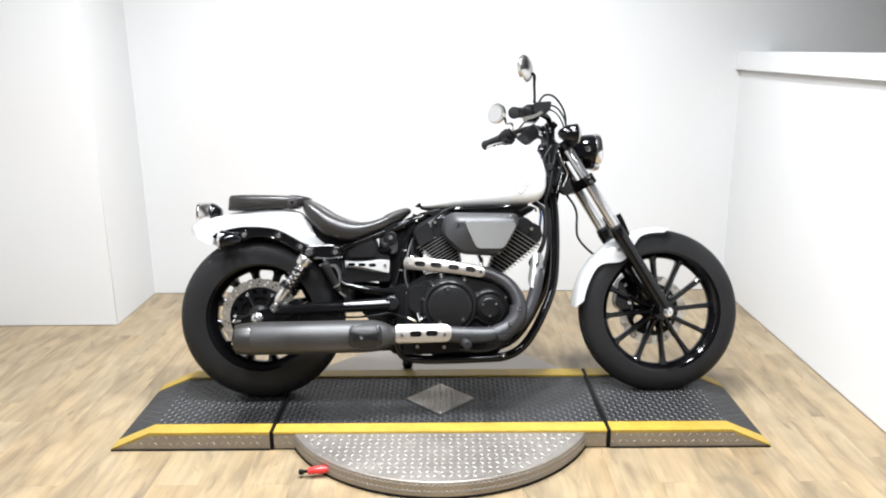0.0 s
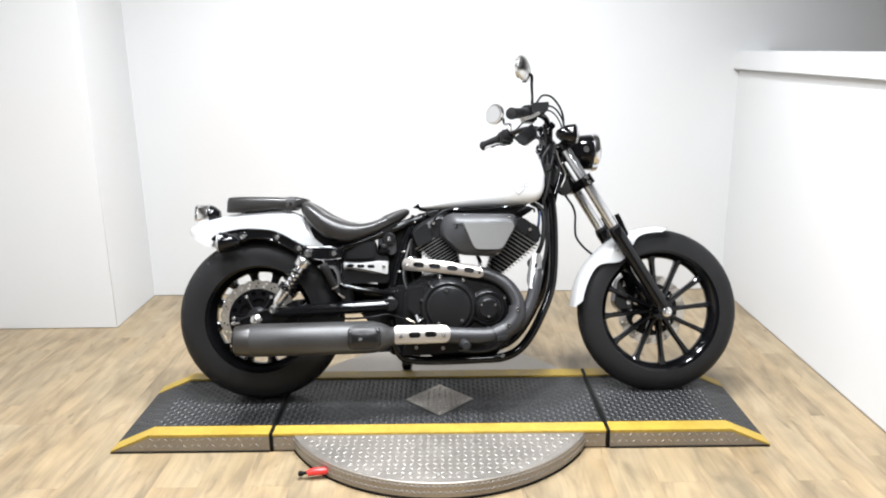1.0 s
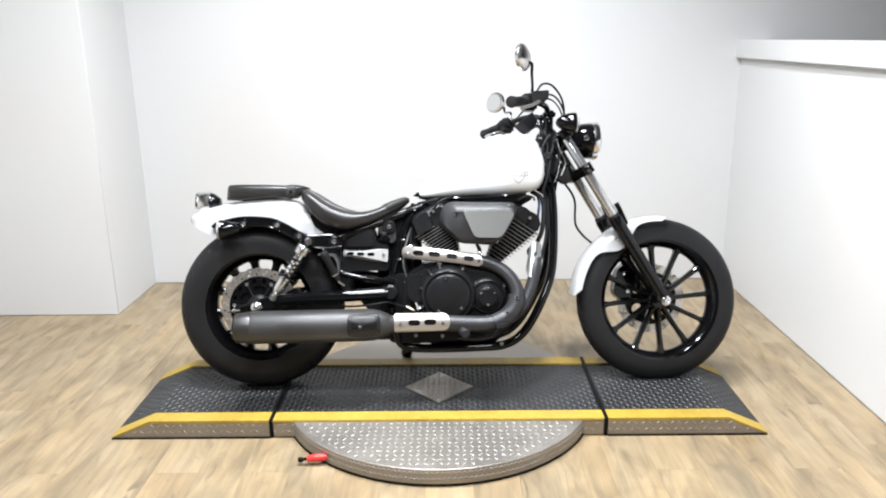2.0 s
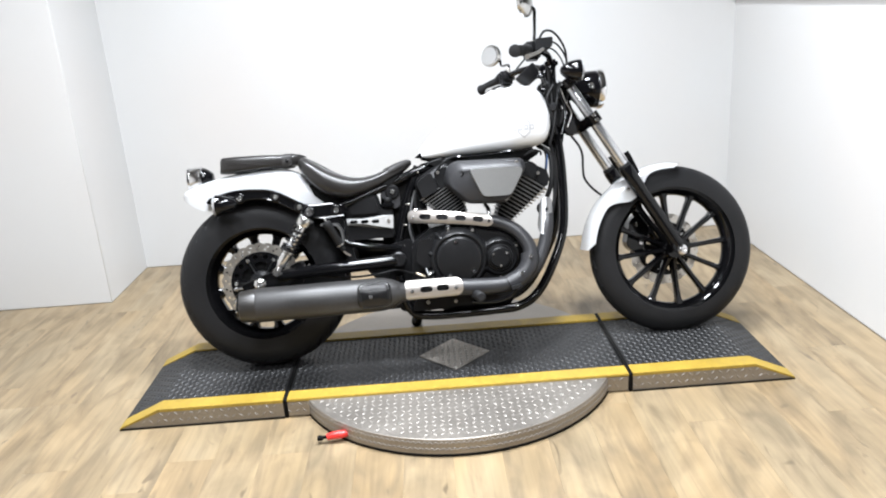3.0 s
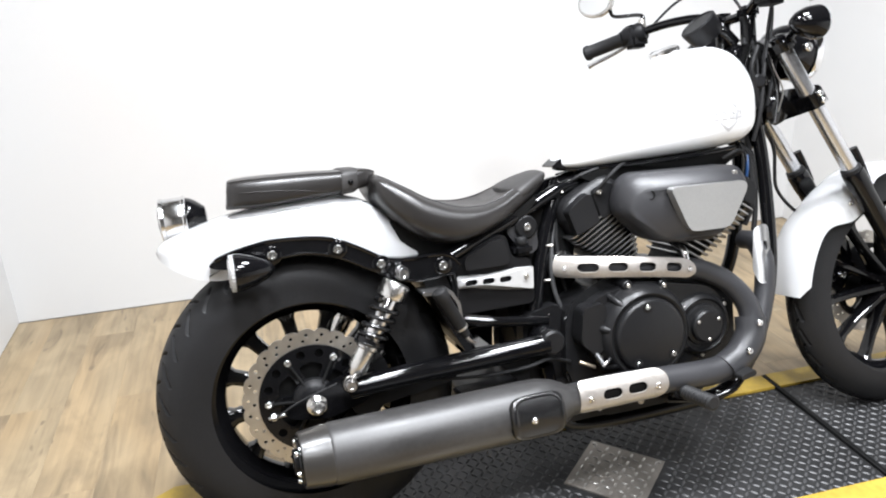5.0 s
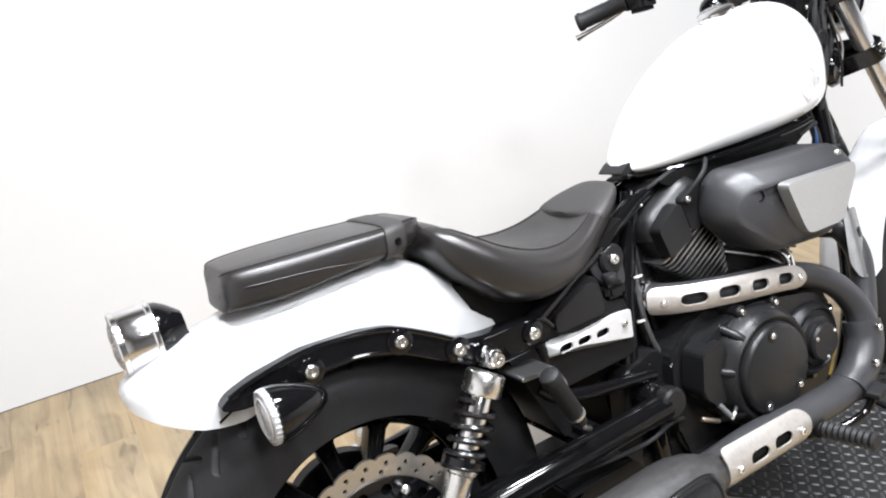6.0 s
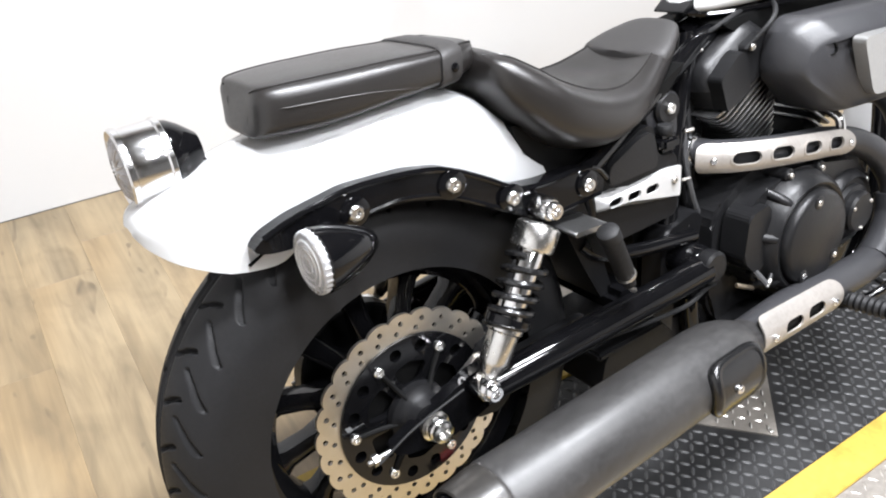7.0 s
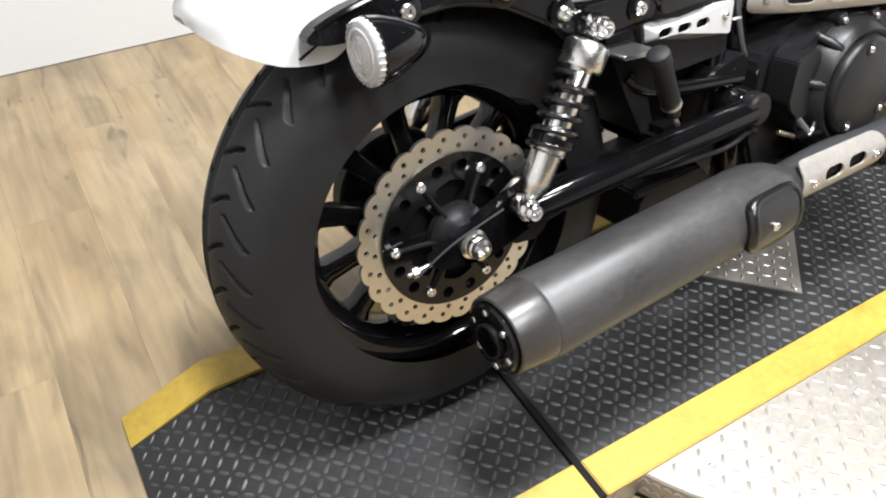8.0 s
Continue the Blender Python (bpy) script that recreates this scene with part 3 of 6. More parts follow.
def tyre(centre, R, width, rim, rear, turn_m):
    """A tyre with separate curved tread cuts sunk into its shoulders, two rain grooves and a flat where it stands on the mat."""
    n, steps, half = 1344, 104, width / 2
    count = 32 if rear else 28
    pitch = 2 * math.pi * R / count
    reach = 1.0 if rear else 0.62
    cuts = (((0.46 * reach, 0.02), (0.60 * reach, 0.24), (0.78 * reach, 0.66)), ((0.16, 0.86), (0.32 * reach, 0.70), (0.47 * reach, 0.62)))
    prof = [(half * math.sin(a), a, abs(math.cos(a)) ** (0.62 if rear else 0.8)) for a in (math.pi * i / steps - math.pi / 2 for i in range(steps + 1))]

    def depth(s, ph):
        best = 1.0 if s > 0.95 else abs(s - 0.07) * half
        for line in cuts:
            for (s0, p0), (s1, p1) in zip(line, line[1:]):
                for turn in (-1, 0, 1):
                    ax, ay = s0 * half * 1.25, (p0 + turn) * pitch
                    bx, by = s1 * half * 1.25 - ax, (p1 + turn) * pitch - ay
                    qx, qy = s * half * 1.25 - ax, ph * pitch - ay
                    k = min(1, max(0, (qx * bx + qy * by) / (bx * bx + by * by)))
                    best = min(best, math.hypot(qx - k * bx, qy - k * by))
        return 0.0085 * min(1, max(0, (0.0036 - best) / 0.0018))

    table = {}
    verts, faces = [], []
    for k in range(n):
        th = 2 * math.pi * k / n
        for i, (y, a, c) in enumerate(prof):
            ph = (k * count / n + (0.5 if y > 0 else 0)) % 1.0
            key = (i, round(ph, 4))
            if key not in table:
                table[key] = depth(abs(y) / half, ph)
            r = rim + (R - rim) * c - table[key]
            verts.append((centre.x + r * math.cos(th), centre.y + y, centre.z + r * math.sin(th)))
    m = steps + 1
    for k in range(n):
        b = (k + 1) % n
        faces += [(k * m + i, k * m + i + 1, b * m + i + 1, b * m + i) for i in range(steps)]
    to_world = BIKE @ (turn_m or Matrix())
    back = to_world.inverted()
    for i, v in enumerate(verts):
        w = to_world @ Vector(v)
        if w.z < MATZ + 0.0018:
            verts[i] = tuple(back @ Vector((w.x, w.y, MATZ + 0.0018)))
    me = bpy.data.meshes.new("tyre")
    me.from_pydata(verts, [], faces)
    bm = bmesh.new()
    bm.from_mesh(me)
    bpy.data.meshes.remove(me)
    return bm


def rim_mesh(c, r, half):
    return lathe([(r - 0.012, -half + 0.004), (r + 0.004, -half), (r + 0.006, -half + 0.006), (r - 0.014, -half + 0.016), (r - 0.024, -half + 0.03), (r - 0.024, half - 0.03),
                  (r - 0.014, half - 0.016), (r + 0.006, half - 0.006), (r + 0.004, half), (r - 0.012, half - 0.004), (r - 0.03, half - 0.022), (r - 0.034, 0), (r - 0.03, -half + 0.022),
                  (r - 0.012, -half + 0.004)], c, (0, 1, 0), 72, caps=False)


def wave_disc(c, y, r, inner, lobes, thick):
    out = []
    for i in range(lobes * 8):
        a = 2 * math.pi * i / (lobes * 8)
        out.append(((r - 0.006 + 0.006 * abs(math.sin(a * lobes / 2)) ** 0.6) * math.cos(a), (r - 0.006 + 0.006 * abs(math.sin(a * lobes / 2)) ** 0.6) * math.sin(a)))
    holes = [circle(0, 0, inner, 64)]
    for i in range(lobes):
        for rr, off in ((r - 0.013, 0.0), (inner + 0.010, 0.28)):
            a = 2 * math.pi * (i + 0.5 + off) / lobes
            holes.append(circle(rr * math.cos(a), rr * math.sin(a), 0.0039, 8))
    return plate(out, holes, thick, lambda u, v, w: (c.x + u, y + w - thick / 2, c.z + v))


def wheel(name, c, R, width, rim_r, half, spokes, hub_half, hub_r, phase, m, rear, label):
    broad = 1.75 if rear else 1.12
    put = (lambda b: moved(b, m)) if m else (lambda b: b)
    w = part(name, put(rim_mesh(c, rim_r, half)), GLOSS, bike, label)
    part("tyre", put(tyre(c, R, width, rim_r - 0.004, rear, m)), RUBBER, w, "black rubber tyre with cut tread", angle=180)
    part("hub", put(lathe([(0.012, -hub_half), (hub_r * 0.8, -hub_half), (hub_r * 0.9, -hub_half + 0.008), (hub_r, -hub_half * 0.5), (hub_r, hub_half * 0.5), (hub_r * 0.9, hub_half - 0.008), (hub_r * 0.8, hub_half), (0.012, hub_half)], c, (0, 1, 0), 40)), GLOSS, w)
    for i in range(spokes):
        a = 2 * math.pi * (i + phase) / spokes
        d, t = Vector((math.cos(a), 0, math.sin(a))), Vector((-math.sin(a), 0, math.cos(a)))
        rings = []
        for rr, ww, hh in ((hub_r * 0.7, 0.011, hub_half * 0.75), (hub_r * 1.3, 0.0095, hub_half * 0.55), ((hub_r + rim_r) / 2, 0.0085, 0.016), (rim_r - 0.045, 0.0095, 0.017), (rim_r - 0.026, 0.016, 0.022)):
            o = c + d * rr
            ring = []
            for j in range(10):
                b = 2 * math.pi * j / 10
                cx, sx = math.cos(b), math.sin(b)
                ring.append(o + t * ww * broad * math.copysign(abs(cx) ** 0.6, cx) + Vector((0, 1, 0)) * hh * math.copysign(abs(sx) ** 0.6, sx))
            rings.append(ring)
        part("spoke", put(loft(rings)), GLOSS, w)
    return w, put


# rear wheel
rw, _ = wheel("rear_wheel", RAXLE - Vector((0, 0, 0.005)), R_REAR, 0.158, 0.211, 0.054, 12, 0.062, 0.05, 0.35, None, True, "gloss black twelve-spoke cast wheel")
part("brake_disc", wave_disc(RAXLE, -0.078, 0.147, 0.112, 26, 0.005), DISC, rw, "drilled wavy steel brake disc")
CARRIER_HOLES = []
for i in range(6):
    a = 2 * math.pi * i / 6 + 0.5
    CARRIER_HOLES.append(round_poly([(r * math.cos(a + d), r * math.sin(a + d)) for r, d in ((0.042, -0.28), (0.074, -0.36), (0.079, 0.0), (0.074, 0.36), (0.042, 0.28))], 0.008, 3))
    CARRIER_HOLES.append(circle(0.096 * math.cos(a + 0.20), 0.096 * math.sin(a + 0.20), 0.009, 10))
    CARRIER_HOLES.append(circle(0.096 * math.cos(a - 0.20), 0.096 * math.sin(a - 0.20), 0.009, 10))
dc = part("disc_carrier", plate(circle(0, 0, 0.1135, 60), CARRIER_HOLES, 0.010, lambda u, v, w: (u, -0.084 + w, RAXLE.z + v)), GLOSS, rw, "black brake disc carrier with pockets")
# added dark sheet standing for the shade seen through the open pockets
part("carrier_backing", lathe([(0.034, -0.070), (0.106, -0.0705), (0.108, -0.066), (0.03, -0.064)], RAXLE, (0, 1, 0), 48), DARK, dc)
for i in range(6):
    a = 2 * math.pi * i / 6 + 1.02
    d = Vector((math.cos(a), 0, math.sin(a)))
    part("carrier_rib", tube([RAXLE + Vector((0, -0.094, 0)) + d * 0.036, RAXLE + Vector((0, -0.088, 0)) + d * 0.06, RAXLE + Vector((0, -0.085, 0)) + d * 0.088], 0.0036, 8), DARK, dc)
part("hub_spacer", lathe([(0.045, 0.084), (0.044, 0.094), (0.034, 0.098), (0.029, 0.106), (0.026, 0.118), (0.012, 0.118)], RAXLE, (0, -1, 0), 32), MATTE, rw, "black hub spacer")
for i in range(6):
    a = 2 * math.pi * i / 6 + 1.02
    part("disc_bolt", bolt((0.094 * math.cos(a), -0.083, RAXLE.z + 0.094 * math.sin(a)), (0, -1, 0), 0.0075), BOLT, rw)
part("belt_pulley", lathe([(0.03, 0.07), (0.094, 0.072), (0.098, 0.076), (0.098, 0.10), (0.092, 0.104), (0.03, 0.10)], RAXLE, (0, 1, 0), 60), MATTE, rw, "black belt pulley")
part("axle_nut", lathe([(0.021, 0), (0.021, 0.004), (0.0165, 0.006), (0.0165, 0.016), (0.0145, 0.018), (0.0145, 0.024), (0.009, 0.026), (0.008, 0.018)], (0, -0.128, RAXLE.z), (0, -1, 0), 6 * 4), BOLT, rw, "chrome axle nut")

# front wheel
fw, putf = wheel("front_wheel", FAXLE, R_FRONT, 0.104, 0.242, 0.038, 12, 0.05, 0.042, 0.15, TURN_BARS, False, "gloss black twelve-spoke cast wheel")
part("brake_disc", putf(wave_disc(FAXLE, 0.068, 0.142, 0.105, 24, 0.005)), DISC, fw, "drilled wavy steel brake disc")
part("disc_carrier", putf(plate(circle(0, 0, 0.107, 50), [circle(0.072 * math.cos(a), 0.072 * math.sin(a), 0.022, 12) for a in (2 * math.pi * i / 5 for i in range(5))], 0.008, lambda u, v, w: (FAXLE.x + u, 0.058 + w, FAXLE.z + v))), MATTE, fw)
for i in range(5):
    a = 2 * math.pi * i / 5 + 0.6
    part("disc_bolt", putf(bolt((FAXLE.x + 0.088 * math.cos(a), 0.058, FAXLE.z + 0.088 * math.sin(a)), (0, -1, 0), 0.007)), CHROME, fw)
part("axle_nut", putf(lathe([(0.019, 0), (0.019, 0.008), (0.013, 0.010), (0.013, 0.018), (0.008, 0.019), (0.007, 0.012)], (FAXLE.x, -0.108, FAXLE.z), (0, -1, 0), 18)), CHROME, fw, "chrome axle end")

# frame: mirrored tubes
frame_main = part("frame", tube([(1.115, 0, 0.83), (1.0, 0, 0.79), (0.8, 0, 0.715), (0.62, 0, 0.675)], 0.026), GLOSS, bike, "gloss black tubular steel frame")
for s in (-1, 1):
    part("down_tube", tube([(1.115, s * 0.02, 0.84), (1.135, s * 0.036, 0.76), (1.143, s * 0.050, 0.62), (1.130, s * 0.076, 0.43), (1.082, s * 0.102, 0.305), (1.017, s * 0.116, 0.2), (0.947, s * 0.121, 0.152), (0.85, s * 0.121, 0.142), (0.6, s * 0.117, 0.142), (0.53, s * 0.117, 0.18), (0.505, s * 0.12, 0.3)], 0.0168, 16), GLOSS, frame_main)
    part("seat_rail", tube([(0.305, s * 0.105, 0.565), (0.42, s * 0.082, 0.606), (0.525, s * 0.062, 0.645), (0.61, s * 0.045, 0.678), (0.68, s * 0.03, 0.688)], 0.0155, 14), GLOSS, frame_main)
    part("side_tube", tube([(0.605, s * 0.035, 0.69), (0.578, s * 0.045, 0.63), (0.551, s * 0.055, 0.56), (0.521, s * 0.068, 0.46), (0.497, s * 0.082, 0.37)], 0.0165, 14), GLOSS, frame_main)
    part("lower_rail", tube([(0.30, s * 0.095, 0.455), (0.33, s * 0.1, 0.43), (0.40, s * 0.112, 0.414), (0.52, s * 0.118, 0.398)], 0.0115, 12), GLOSS, frame_main)
    part("rail_strut", tube([(0.31, s * 0.09, 0.56), (0.325, s * 0.09, 0.5), (0.315, s * 0.09, 0.44)], 0.012, 10), GLOSS, frame_main)
    part("pivot_cap", lathe([(0.026, 0), (0.027, 0.004), (0.027, 0.02), (0.022, 0.024), (0.004, 0.024)], (0.508, s * 0.150, 0.362), (0, s, 0), 24), ENGINE, frame_main, "black plastic pivot cap")
    part("pivot_plate", prism(round_poly([(0.47, 0.41), (0.56, 0.43), (0.58, 0.30), (0.555, 0.16), (0.5, 0.16), (0.46, 0.3)], 0.02), s * 0.06, s * 0.10, 0.004, 1), MATTE, frame_main)
part("head_tube", bar(STEM + Vector((-0.03, 0, -0.0)) + FORK * -0.02, STEM + Vector((-0.03, 0, 0)) + FORK * 0.17, 0.034, 20), GLOSS, frame_main)
part("neck_gusset", prism(round_poly([(1.02, 0.79), (1.10, 0.86), (1.17, 0.80), (1.15, 0.70), (1.08, 0.735)], 0.02), -0.035, 0.035, 0.008), GLOSS, frame_main)
for z, x in ((0.155, 0.925),):
    part("frame_bolt", bolt((x, -0.136, z), (0, -1, 0), 0.008), CHROME, frame_main)

# swingarm
swing = part("swingarm", tube([(0.50, -0.155, 0.358), (0.36, -0.152, 0.352), (0.2, -0.146, 0.345), (0.07, -0.138, 0.336)], 0.023, 18), GLOSS, bike, "gloss black swingarm")
part("swingarm_tube", tube([(0.50, 0.155, 0.358), (0.36, 0.152, 0.352), (0.2, 0.146, 0.345), (0.07, 0.138, 0.336)], 0.0215, 16), GLOSS, swing)
part("pivot_tube", bar((0.505, -0.15, 0.362), (0.505, 0.15, 0.362), 0.03, 18), GLOSS, swing)
part("swingarm_bridge", block(0.335, 0.39, -0.14, 0.14, 0.33, 0.37, 0.012), GLOSS, swing)
for s in (-1, 1):
    part("axle_plate", prism(round_poly([(-0.07, 0.306), (-0.05, 0.29), (0.02, 0.278), (0.10, 0.30), (0.15, 0.335), (0.13, 0.358), (0.07, 0.362), (0.0, 0.335)], 0.012), s * 0.110, s * 0.129, 0.003, 1), GLOSS, swing)
    part("chain_adjuster", bar((-0.098, s * 0.12, 0.298), (-0.03, s * 0.12, 0.303), 0.0036, 10), FIN, swing)
    part("adjuster_nut", lathe([(0.008, 0), (0.008, 0.008), (0.005, 0.009)], (-0.083, s * 0.12, 0.2995), (-1, 0, -0.07), 6), FIN, swing)
    part("lower_plate", prism(round_poly([(0.06, 0.335), (0.30, 0.342), (0.31, 0.30), (0.12, 0.272), (0.06, 0.29)], 0.012), s * 0.088, s * 0.10, 0.003, 1), MATTE, swing)
    if s < 0:
        part("hanger_tray", block(0.30, 0.46, -0.125, -0.075, 0.262, 0.276, 0.004), MATTE, swing)
    part("gusset", prism([(0.38, 0.34), (0.47, 0.345), (0.46, 0.25)], s * 0.120, s * 0.126, 0.001, 1), ENGINE, swing)


part("stay_rod", tube([(-0.088, -0.132, 0.300), (-0.03, -0.134, 0.328), (0.045, -0.140, 0.352)], 0.0018, 6), GRIP, swing, "thin black stay")

# shocks
def shock(s):
    top, low = Vector((0.203, s * 0.140, 0.557)), Vector((0.069, s * 0.156, 0.352))
    d = (low - top).normalized()
    L = (low - top).length
    sh = part("shock_absorber", bar(top + d * 0.04, low - d * 0.06, 0.0195, 20), CHROME, bike, "chrome rear shock absorber with a black spring")
    part("top_cup", lathe([(0.012, 0.020), (0.024, 0.021), (0.0285, 0.024), (0.0295, 0.026), (0.0295, 0.053), (0.028, 0.056), (0.012, 0.057)], top, d, 28), BOLT, sh)
    part("lower_body", lathe([(0.016, L - 0.089), (0.0235, L - 0.088), (0.0245, L - 0.085), (0.0245, L - 0.078), (0.0210, L - 0.075), (0.0205, L - 0.036), (0.0175, L - 0.031), (0.0150, L - 0.022), (0.008, L - 0.014)], top, d, 24), BOLT, sh)
    side = d.orthogonal().normalized()
    up = d.cross(side)
    pts, turns, s0, s1 = [], 5.25, 0.066, L - 0.082
    for i in range(round(turns * 16) + 1):
        a = 2 * math.pi * i / 16
        k = i / (turns * 16)
        pts.append(top + d * (s0 + (s1 - s0) * k) + 0.0275 * (math.cos(a) * side + math.sin(a) * up))
    part("spring", tube(pts, 0.0046, 8, smooth=False), SATIN, sh, "black coil spring")
    part("preload_ring", lathe([(0.0215, L - 0.099), (0.0315, L - 0.098), (0.0315, L - 0.088), (0.0215, L - 0.087)], top, d, 24), GLOSS, sh)
    for p in (top, low):
        part("eye", bar(p + Vector((0, -s * 0.018, 0)), p + Vector((0, s * 0.014, 0)), 0.0165, 20), CHROME, sh)
        part("bolt", bolt(p + Vector((0, s * 0.012, 0)), (0, s, 0), 0.0125, 0.012, 18), CHROME, sh)


shock(-1)
shock(1)


# fenders
def arch(stations, n=17):
    """A sheet over (x, crown z, skirt z, half width) stations, arched across."""
    rings = []
    for x, zt, zs, w in stations:
        ring = []
        for j in range(n):
            a = math.pi * j / (n - 1)
            y = -w * math.copysign(abs(math.cos(a)) ** 0.55, math.cos(a))
            z = zs + (zt - zs) * abs(math.sin(a)) ** 0.55
            ring.append(Vector((x, y, z)))
        rings.append(ring)
    return rings


def smooth_stations(st, k=4):
    return [tuple(p) for p in np.array([list(a) + [b] for a, b in zip([v[:] for v in spline([s[:3] for s in st], k)], np.interp(np.linspace(0, len(st) - 1, (len(st) - 1) * k + 1), range(len(st)), [s[3] for s in st]))])]


REAR_FENDER = [(-0.268, 0.652, 0.648, 0.02), (-0.260, 0.664, 0.636, 0.046), (-0.236, 0.677, 0.616, 0.066), (-0.19, 0.692, 0.592, 0.077), (-0.14, 0.704, 0.585, 0.081), (-0.115, 0.709, 0.595, 0.082), (-0.09, 0.713, 0.617, 0.083),
               (-0.02, 0.721, 0.63, 0.085), (0.06, 0.724, 0.622, 0.088), (0.12, 0.720, 0.60, 0.090), (0.17, 0.700, 0.582, 0.09), (0.215, 0.658, 0.572, 0.088), (0.25, 0.615, 0.570, 0.086), (0.28, 0.576, 0.572, 0.083)]
rings = arch(smooth_stations(REAR_FENDER, 3))
fender = bmesh.new()
loft(rings, caps=False, closed=False, bm=fender)
bmesh.ops.solidify(fender, geom=fender.faces[:], thickness=0.004)
rear_fender = part("rear_fender", fender, WHITE, bike, "glossy white steel rear fender", angle=50)
inner = bmesh.new()
hug = []
for i in range(19):
    a = radians(20 + i * 100 / 18)
    hug.append([Vector((0.347 * math.cos(a) * (1 if abs(y) < 0.08 else 0.985), y, 0.312 + 0.345 * math.sin(a) * (1 if abs(y) < 0.08 else 0.95))) for y in (-0.086, -0.08, -0.04, 0, 0.04, 0.08, 0.086)])
loft(hug, caps=False, closed=False, bm=inner)
bmesh.ops.solidify(inner, geom=inner.faces[:], thickness=0.003)
part("inner_fender", inner, DARK, rear_fender, "black plastic inner fender")
STRUT = [(-0.172, 0.618), (-0.155, 0.632), (-0.12, 0.643), (-0.05, 0.655), (0.03, 0.652), (0.08, 0.642), (0.13, 0.617), (0.18, 0.588), (0.225, 0.582), (0.28, 0.583), (0.315, 0.576), (0.335, 0.555), (0.322, 0.532), (0.225, 0.530), (0.165, 0.556), (0.08, 0.602), (0.02, 0.617), (-0.035, 0.615), (-0.10, 0.606), (-0.15, 0.61)]


def tuck(bm, side):
    """Draws the rear end of a fender strut in towards the fender."""
    for v in bm.verts:
        v.co.y -= side * 0.014 * min(1, max(0, (0.17 - v.co.x) / 0.2))
    return bm


for s in (-1, 1):
    st = part("fender_strut", tuck(prism(round_poly(STRUT, 0.012, 3), s * 0.095, s * 0.119, 0.009, 4), s), GLOSS, rear_fender, "gloss black fender strut")
    part("strut_rim", tuck(tube([(x, s * 0.118, z - 0.003) for x, z in STRUT[1:12]], 0.0042, 8, 4), s), GLOSS, st)
    part("strut_rim", tuck(tube([(x, s * 0.118, z + 0.003) for x, z in STRUT[12:18]], 0.0036, 8, 4), s), GLOSS, st)
    for x, z in ((-0.046, 0.625), (0.083, 0.62), (0.166, 0.578), (0.296, 0.556)):
        part("strut_boss", tuck(lathe([(0.019, 0), (0.019, 0.003), (0.016, 0.0045), (0.006, 0.0045)], (x, s * 0.119, z), (0, s, 0), 22), s), GLOSS, st)
        part("strut_bolt", tuck(bolt((x, s * 0.121, z), (0, s, 0), 0.0098, 0.008, 18), s), BOLT, st)

# rear turn signals
for s in (-1, 1):
    c = Vector((-0.120, s * 0.155, 0.608))
    ax = Vector((-1, s * 0.05, 0.02)).normalized()
    ts = part("rear_turn_signal", lathe([(0.004, -0.074), (0.011, -0.070), (0.021, -0.055), (0.030, -0.034), (0.036, -0.012), (0.0372, 0.0), (0.035, 0.002), (0.01, 0.002)], c, ax, 36), GLOSS, bike, "black bullet turn signal with a clear lens")
    part("lens", lathe([(0.0348, 0.001), (0.0348, 0.008), (0.033, 0.010), (0.02, 0.0112), (0.004, 0.0118)], c, ax, 40), LENS, ts, "clear ribbed lens")
    part("reflector", lathe([(0.032, 0.003), (0.02, 0.0035), (0.004, 0.004)], c, ax, 24), CHROME, ts)
    up = ax.cross(Vector((0, 1, 0))).normalized()
    sd = ax.cross(up)
    for i in range(30):
        a = 2 * math.pi * i / 30
        e = up * math.cos(a) + sd * math.sin(a)
        part("lens_flute", bar(c + e * 0.0345 + ax * 0.001, c + e * 0.0342 + ax * 0.009, 0.0016, 6), LENS, ts)
    for r in (0.010, 0.018, 0.026):
        part("lens_ring", lathe([(r - 0.0012, 0.0108), (r, 0.0128 - r * 0.03), (r + 0.0012, 0.0108)], c, ax, 28, caps=False), LENS, ts)
    part("stalk", bar(c - ax * 0.035 - Vector((0, s * 0.02, 0)), (-0.085, s * 0.108, 0.622), 0.009), GLOSS, ts)

# tail light
tl = part("tail_light", lathe([(0.038, -0.056), (0.0425, -0.055), (0.0445, -0.051), (0.0455, -0.012), (0.0445, -0.007), (0.037, -0.006)], (-0.192, 0.028, 0.709), (1, 0, 0.02), 40), CHROME, bike, "round chrome tail light in a black cup")
part("cup", lathe([(0.038, -0.009), (0.042, -0.006), (0.0405, 0.001), (0.034, 0.012), (0.0255, 0.022), (0.019, 0.029), (0.006, 0.031)], (-0.192, 0.028, 0.709), (1, 0, 0.02), 36), GLOSS, tl, "gloss black cup")
part("lens", lathe([(0.0375, -0.05), (0.0375, -0.058), (0.03, -0.062), (0.015, -0.065), (0.003, -0.066)], (-0.192, 0.028, 0.709), (1, 0, 0.02), 36), SMOKE, tl, "smoked lens")
for i in range(20):
    a = 2 * math.pi * i / 20
    e = Vector((0.02, math.cos(a), math.sin(a)))
    o = Vector((-0.192, 0.028, 0.709))
    part("lens_rib", tube([o + e * 0.036 + Vector((-0.0582, 0, 0)), o + e * 0.028 + Vector((-0.0628, 0, 0)), o + e * 0.014 + Vector((-0.0652, 0, 0))], 0.0017, 6), SMOKE, tl)
part("rim", lathe([(0.0445, -0.052), (0.0465, -0.053), (0.0468, -0.059), (0.0445, -0.061), (0.037, -0.057)], (-0.192, 0.028, 0.709), (1, 0, 0.02), 40), CHROME, tl, "chrome rim")
